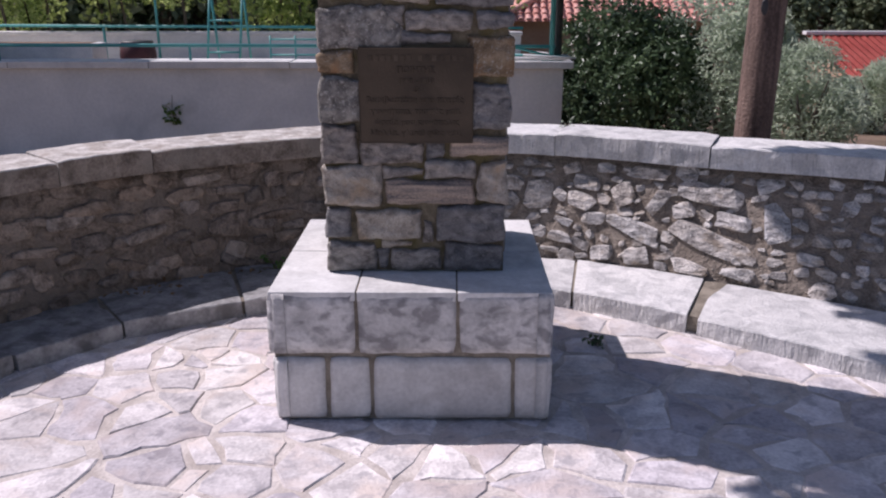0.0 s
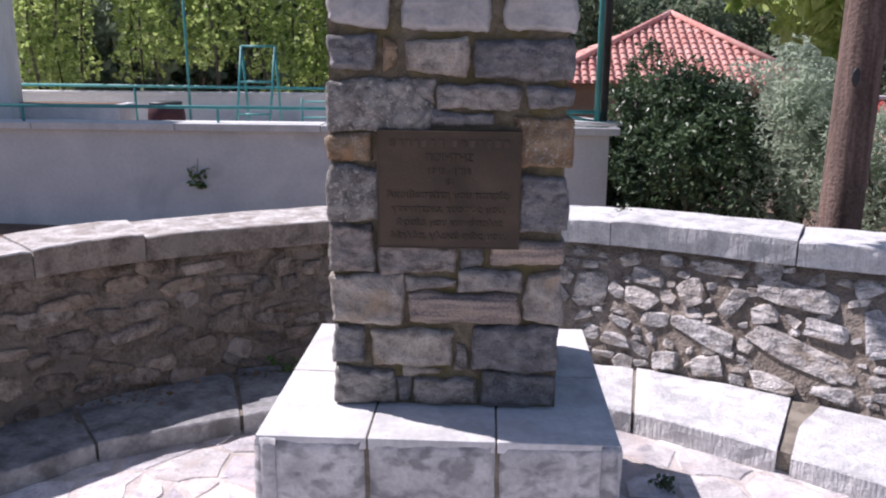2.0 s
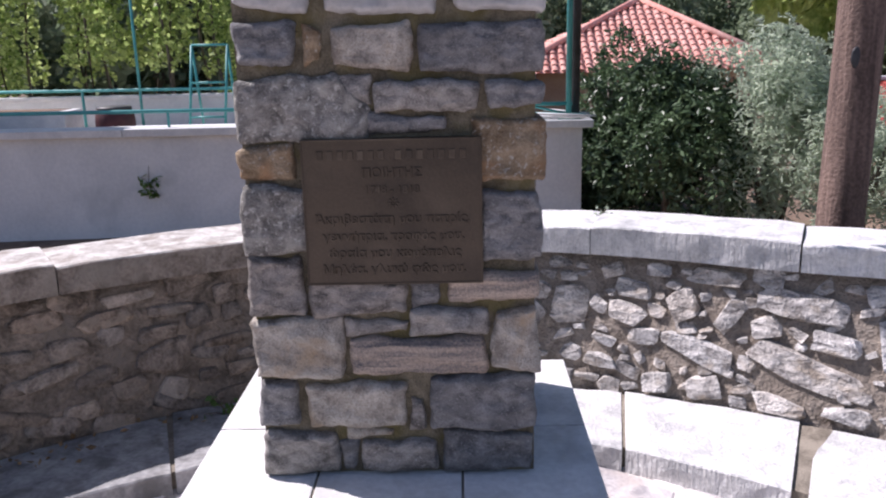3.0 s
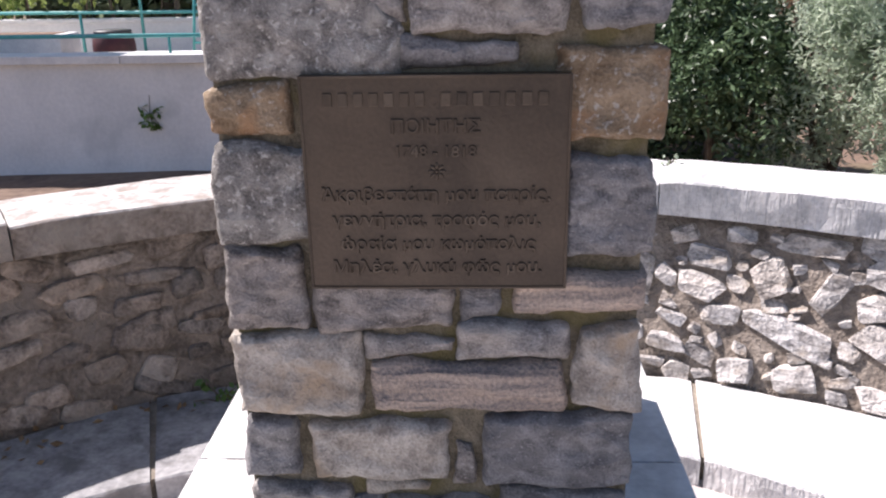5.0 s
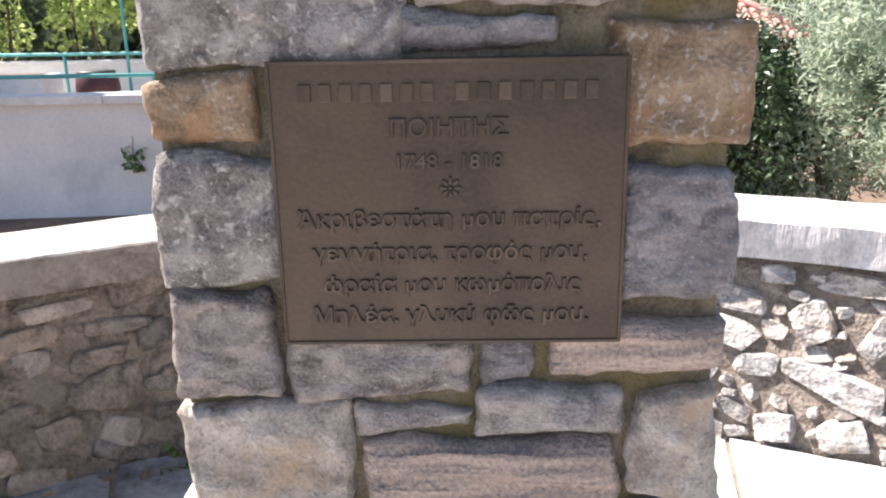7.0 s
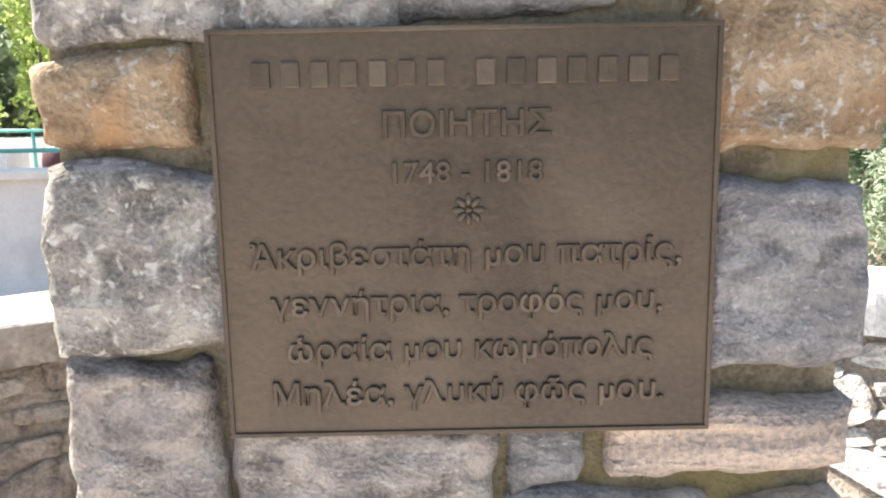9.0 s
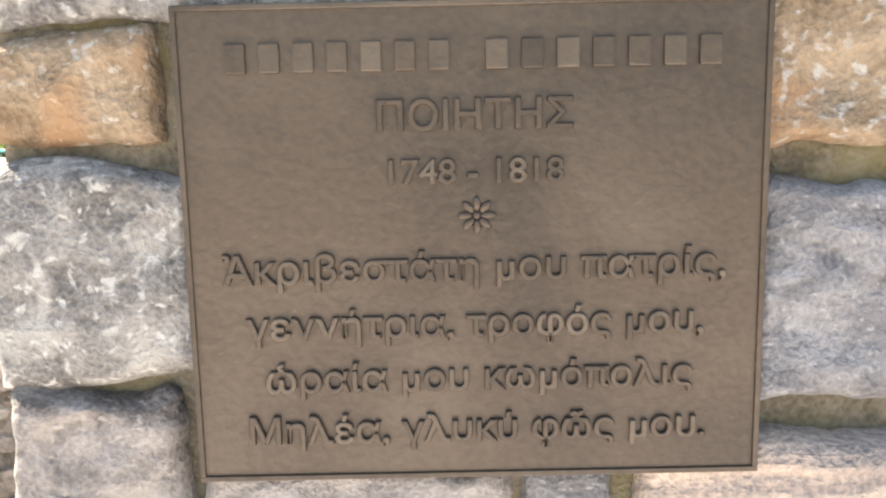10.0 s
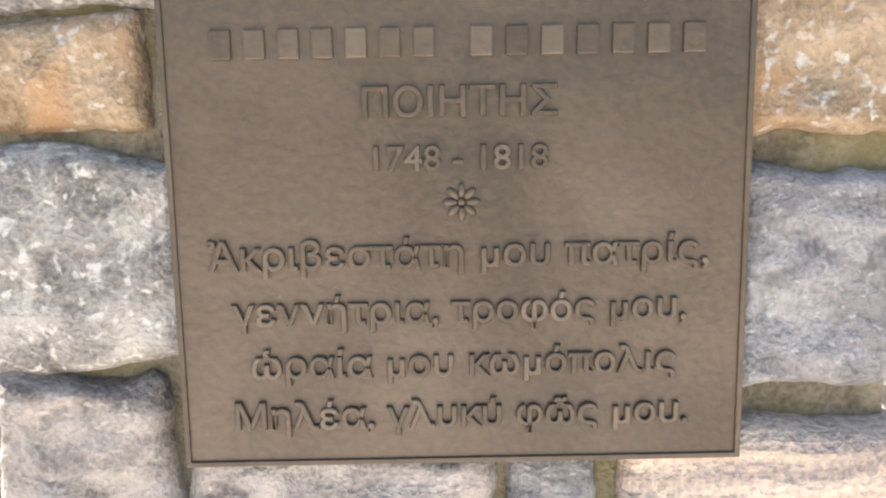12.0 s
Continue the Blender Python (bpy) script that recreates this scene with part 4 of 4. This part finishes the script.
def tiled_slope(parent, a, b, apex, pitch=0.23, rows=13):
    """A slope of barrel tiles between two eave corners and the apex: rounded columns in overlapping courses."""
    a, b, apex = Vector(a), Vector(b), Vector(apex)
    length = (b - a).length
    e = (b - a).normalized()
    foot = a + e * (apex - a).dot(e)
    up = apex - foot
    n = e.cross(up).normalized()
    if n.z < 0:
        n = -n
    run, mid = up.length, (foot - a).length
    up.normalize()
    bm = bmesh.new()
    cols = int(length / pitch)
    for c in range(cols):
        x = (c + 0.5) * length / cols
        reach = run * (x / mid if x < mid else (length - x) / (length - mid))
        course = run / rows
        r = 0
        while r * course < reach - 0.05:
            y0, y1 = r * course, min((r + 1) * course + 0.06, reach)
            loops = []
            for y, rad, lift in ((y0, pitch * 0.36, 0.05), (y1, pitch * 0.28, 0.015)):
                loop = []
                for k in range(6):
                    t = math.pi * k / 5
                    loop.append(bm.verts.new(a + e * (x + rad * math.cos(t)) + up * y + n * (lift + rad * 0.75 * math.sin(t))))
                loops.append(loop)
            for k in range(5):
                bm.faces.new((loops[0][k], loops[0][k + 1], loops[1][k + 1], loops[1][k]))
            bm.faces.new(loops[0])
            r += 1
    bm2 = bm.verts.new(a), bm.verts.new(b), bm.verts.new(apex)
    bm.faces.new(bm2)
    bmesh.ops.recalc_face_normals(bm, faces=bm.faces)
    return tagged(part("tile_slope", bm, TILE, parent), kind="stuff")


E0, E1, E2, E3, TOP = (-3.7, -3.1, 2.45), (3.7, -3.1, 2.45), (3.7, 3.5, 2.45), (-3.7, 3.5, 2.45), (0.4, 0.2, 4.35)
for a, b in ((E0, E1), (E1, E2), (E2, E3), (E3, E0)):
    tiled_slope(house, a, b, TOP)
for c in (E0, E1):
    part("ridge", tube([Vector(c) + Vector((0, 0, 0.1)), Vector(TOP) + Vector((0, 0, 0.08))], 0.1, 8), TILE, house, smooth=True)

shed = thing("red_roof_shed", "low shed with a red corrugated roof and ochre walls", "shed", at=(10.6, 18.5, -1.4))
part("wall", box(-1.6, 0, 0, 3, 2.6, 1.25), OCHRE, shed)
part("door", box(-0.9, -0.04, 0.0, -0.2, 0.0, 1.0, bevel=0.01), WOOD, shed, "brown wooden door")
bm = bmesh.new()
rows = []
for k in range(121):
    x = -1.9 + 5.2 * k / 120
    d = 0.02 * math.cos(k * math.pi / 2)
    rows.append([bm.verts.new((x, -0.3, 1.12 + d)), bm.verts.new((x, 2.2, 1.85 + d))])
for p, q in zip(rows, rows[1:]):
    bm.faces.new((p[0], q[0], q[1], p[1]))
bmesh.ops.solidify(bm, geom=bm.faces, thickness=0.02)
part("roof", bm, REDSHEET, shed, "red corrugated sheet roof")
part("ridge", box(-1.9, 2.15, 1.86, 3.3, 2.4, 1.95, bevel=0.02), CAPSLAB, shed)

woods = thing("woodland", "dark wooded hillside behind the houses", "trees", kind="stuff")
rng = random.Random(21)
pts = []
bm = bmesh.new()
for k in range(135):
    x, y = rng.uniform(-26, 40), rng.uniform(34, 50)
    if k < 22:
        x, y = rng.uniform(-16, -2), rng.uniform(19, 26)
    if k > 104:
        x, y = rng.uniform(0, 24), rng.uniform(44, 56)
    z = ground_height(x, y)
    h = rng.uniform(5, 9)
    add_tube(bm, [(x, y, z - 0.2), (x + 0.2, y, z + h * 0.7)], [0.22, 0.08], 6)
    pts += lumpy((x, y, z + h * 0.55), (h * 0.32, h * 0.32, h * 0.5), 1900, rng, 10)
part("trunks", bm, BARK, woods)
leaves("foliage", leaf_cloud(pts, 0.34, rng, "foliage", 0.2, 0.6), LEAF_WOOD, woods)

shade_tree = thing("plane_tree", "broad-leaved tree with a low hanging branch behind the pole", "tree", at=(4.9, 7.4, -0.5))
rng = random.Random(31)
bm = bmesh.new()
add_tube(bm, [(0, 0, -0.1), (0.05, 0, 1.2), (0, 0.1, 2.6), (-0.2, 0.1, 4.2)], [0.2, 0.17, 0.14, 0.08], 12, 0.1)
for tip in ((-2.75, -1.1, 2.6), (-1.9, -0.3, 3.1), (-1.2, 0.8, 3.4), (1.5, -0.8, 3.6), (1.2, 1.1, 3.9), (0.2, -1.4, 3.9), (-4.7, -2.5, 3.9), (-5.3, -3.0, 4.1), (-6.1, -4.1, 3.9)):
    add_tube(bm, [(0, 0.08, 2.3), (tip[0] * 0.5, tip[1] * 0.5, tip[2] * 0.97 + 0.1), tip], [0.07, 0.045, 0.012], 7)
part("trunk", bm, BARK, shade_tree, smooth=True)
pts = lumpy((-0.1, 0, 4.4), (2.4, 2.0, 1.4), 3600, rng, 12)
pts += lumpy((-2.75, -1.1, 2.56), (0.75, 0.5, 0.42), 520, rng, 7)
pts += lumpy((-1.4, -0.7, 2.95), (0.9, 0.6, 0.45), 500, rng, 7)
pts += lumpy((-4.85, -2.65, 3.85), (0.85, 0.55, 0.35), 780, rng, 8)
pts += lumpy((-5.25, -3.0, 4.1), (0.6, 0.5, 0.3), 260, rng, 7)
pts += lumpy((-6.1, -4.1, 3.9), (0.75, 0.45, 0.25), 330, rng, 6)
leaves("crown", leaf_cloud(pts, 0.14, rng, "crown", 0.5, 0.8), LEAF_VINE, shade_tree)

# ---- rubble stones of the wall's face ----
def rubble(at, z, w, h, tilt, thick, mat, rng, sub=2):
    """A rough stone set in the wall's face: at metres along the wall, z up, thick its half depth."""
    bm = bmesh.new()
    c, t = math.cos(radians(tilt)), math.sin(radians(tilt))
    for k in range(26 if sub > 2 else 17):
        d = Vector((rng.gauss(0, 1), rng.gauss(0, 1), rng.gauss(0, 1))).normalized()
        bm.verts.new([math.copysign(abs(a) ** 0.5, a) * rng.uniform(0.82, 1.08) for a in d])
    flat = (rng.uniform(0.45, 0.7), rng.uniform(-0.22, 0.22), rng.uniform(-0.22, 0.22))
    hull = bmesh.ops.convex_hull(bm, input=bm.verts)
    bmesh.ops.delete(bm, geom=[g for g in set(hull["geom_interior"]) | set(hull["geom_unused"]) if isinstance(g, bmesh.types.BMVert)], context="VERTS")
    if sub > 2:
        bmesh.ops.subdivide_edges(bm, edges=bm.edges, cuts=1, use_grid_fill=True)
        off = Vector((rng.uniform(0, 90), rng.uniform(0, 90), 0))
        for v in bm.verts:
            v.co *= 1 + 0.1 * noise.noise(v.co * 2.5 + off)
    for v in bm.verts:
        q = v.co.copy()
        q.z = min(q.z, flat[0] + flat[1] * q.x + flat[2] * q.y)
        x, y = q.x * w * 0.5, q.y * h * 0.5
        v.co = wall_face(at + x * c - y * t, z + x * t + y * c, q.z * thick)
    bmesh.ops.recalc_face_normals(bm, faces=bm.faces)
    return part("rubble_stone", bm, mat, wall, smooth=mat is SMEARED_SHADE)


rng = random.Random(7)
total = length_at(11.2)
placed = []
LARGE = [(4.88, 0.43, 0.17, 0.16, 5), (5.15, 0.51, 0.18, 0.08, -8), (5.36, 0.47, 0.14, 0.12, 20), (5.57, 0.45, 0.09, 0.15, -35), (5.86, 0.51, 0.34, 0.11, -6), (5.72, 0.42, 0.13, 0.09, 15),
         (5.98, 0.385, 0.19, 0.09, -5), (5.45, 0.29, 0.35, 0.10, -11), (5.9, 0.265, 0.5, 0.12, -17), (5.48, 0.155, 0.16, 0.1, 8), (5.78, 0.135, 0.21, 0.07, -6), (6.02, 0.13, 0.18, 0.07, 4)]
LARGE2 = [(6.2, 0.4, 0.13, 0.2, 12), (5.12, 0.41, 0.18, 0.085, -12), (5.03, 0.29, 0.12, 0.05, -10), (5.2, 0.325, 0.15, 0.075, 6), (5.51, 0.59, 0.27, 0.075, -3), (5.03, 0.205, 0.15, 0.06, -14), (5.28, 0.15, 0.14, 0.08, 10), (4.72, 0.36, 0.1, 0.16, -30), (5.25, 0.6, 0.12, 0.06, 0)]
for a, z, w, h, tilt in LARGE + LARGE2:
    rubble(a, z, w * 1.02, h * 1.05, tilt, rng.uniform(0.034, 0.055), RUBBLE, rng, 3)
    placed.append((a, z, w, h))
z = 0.115
while z < WALL_Z - 0.03:
    a = 0.35 + rng.uniform(0, 0.15)
    while a < total:
        # left stones: smeared with mortar and coloured darker as painted shade
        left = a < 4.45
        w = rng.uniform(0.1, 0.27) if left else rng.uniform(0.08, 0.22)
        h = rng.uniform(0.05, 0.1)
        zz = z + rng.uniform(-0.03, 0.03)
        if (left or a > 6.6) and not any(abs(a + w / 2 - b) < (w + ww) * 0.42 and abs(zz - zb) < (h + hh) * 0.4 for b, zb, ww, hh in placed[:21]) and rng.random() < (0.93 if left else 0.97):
            rubble(a + w / 2, zz, w * 0.95, h, rng.gauss(0, 9), rng.uniform(0.02, 0.045) if left else rng.uniform(0.03, 0.055), SMEARED_SHADE if left else RUBBLE, rng, 3 if left else 2)
            placed.append((a + w / 2, zz, w, h))
        a += w * 1.03 + rng.uniform(0.0, 0.03)
    z += rng.uniform(0.072, 0.088)

for k in range(900):
    w = rng.uniform(0.08, 0.17) if k < 300 else rng.uniform(0.045, 0.1)
    a, z, h = rng.uniform(4.45, 6.7), rng.uniform(0.11, 0.63), w * rng.uniform(0.4, 0.75)
    if not any(abs(a - b) < (w + ww) * 0.41 and abs(z - zb) < (h + hh) * 0.43 for b, zb, ww, hh in placed):
        rubble(a, z, w, h, rng.gauss(0, 14), rng.uniform(0.02, 0.036), RUBBLE, rng)
        placed.append((a, z, w, h))

# ---- flagstones ----
rng = random.Random(9)
seeds = []
y = 1.5
while y < 4.3:
    x = -2.7 + rng.uniform(0, 0.3)
    while x < 2.9:
        p = Vector((x + rng.uniform(-0.09, 0.09), y + rng.uniform(-0.09, 0.09)))
        seeds.append((p.x, p.y))
        x += rng.choice((0.11, 0.16, 0.24, 0.36, 0.5)) * rng.uniform(0.85, 1.15)
    y += rng.uniform(0.15, 0.24)
front = [along(FRONT, 0.1 * k) for k in range(121)]
for poly in cells(seeds, 0.6):
    if len(poly) < 3:
        continue
    c = Vector((sum(p[0] for p in poly) / len(poly), sum(p[1] for p in poly) / len(poly)))
    k = min(range(121), key=lambda i: (front[i] - c).length)
    if (c - front[k]).dot(inward(FRONT, 0.1 * k)) < -0.12:
        continue
    poly = inset([(min(max(x, -2.7), 3.1), y) for x, y in poly], rng.uniform(0.006, 0.019))
    if len(poly) < 3:
        continue
    poly = ragged(poly, rng, 0.019, 0.07)
    part("flagstone", slab_piece(poly, lambda u, v, o: Vector((u, v, -0.0165 + o)), rng.uniform(0.0105, 0.0140), rng, 0.0015, 0.05), PAVE, floor)

# the paving goes on behind, in one piece
rng = random.Random(19)
seeds = []
y = 1.25
while y > -5.8:
    x = -3.2 + rng.uniform(0, 0.3)
    while x < 2.9 + 0.1 * (y < 0):
        seeds.append((x + rng.uniform(-0.09, 0.09), y + rng.uniform(-0.09, 0.09)))
        x += rng.uniform(0.2, 0.45)
    y -= rng.uniform(0.2, 0.28)
verts, faces = [], []
for poly in cells(seeds, 0.5):
    poly = inset(poly, 0.008) if len(poly) > 2 else []
    poly = [(min(max(x, -2.75 - 0.079 * (1.6 - y)), 3.2 + 0.065 * (2.5 - y)), max(y, -5.95)) for x, y in poly if y < 1.36]
    if len(poly) < 3:
        continue
    k, m = len(verts), len(poly)
    verts += [(x, y, -0.0125) for x, y in poly] + [(x, y, -0.004) for x, y in poly]
    faces += [tuple(range(k + m, k + 2 * m))] + [(k + i, k + (i + 1) % m, k + m + (i + 1) % m, k + m + i) for i in range(m)]
me = bpy.data.meshes.new("paving")
me.from_pydata(verts, [], faces)
me.materials.append(PAVE)
paving = new("paving", me)
paving.parent = floor
tagged(paving, "pale flagstones of the rest of the floor", kind="stuff")
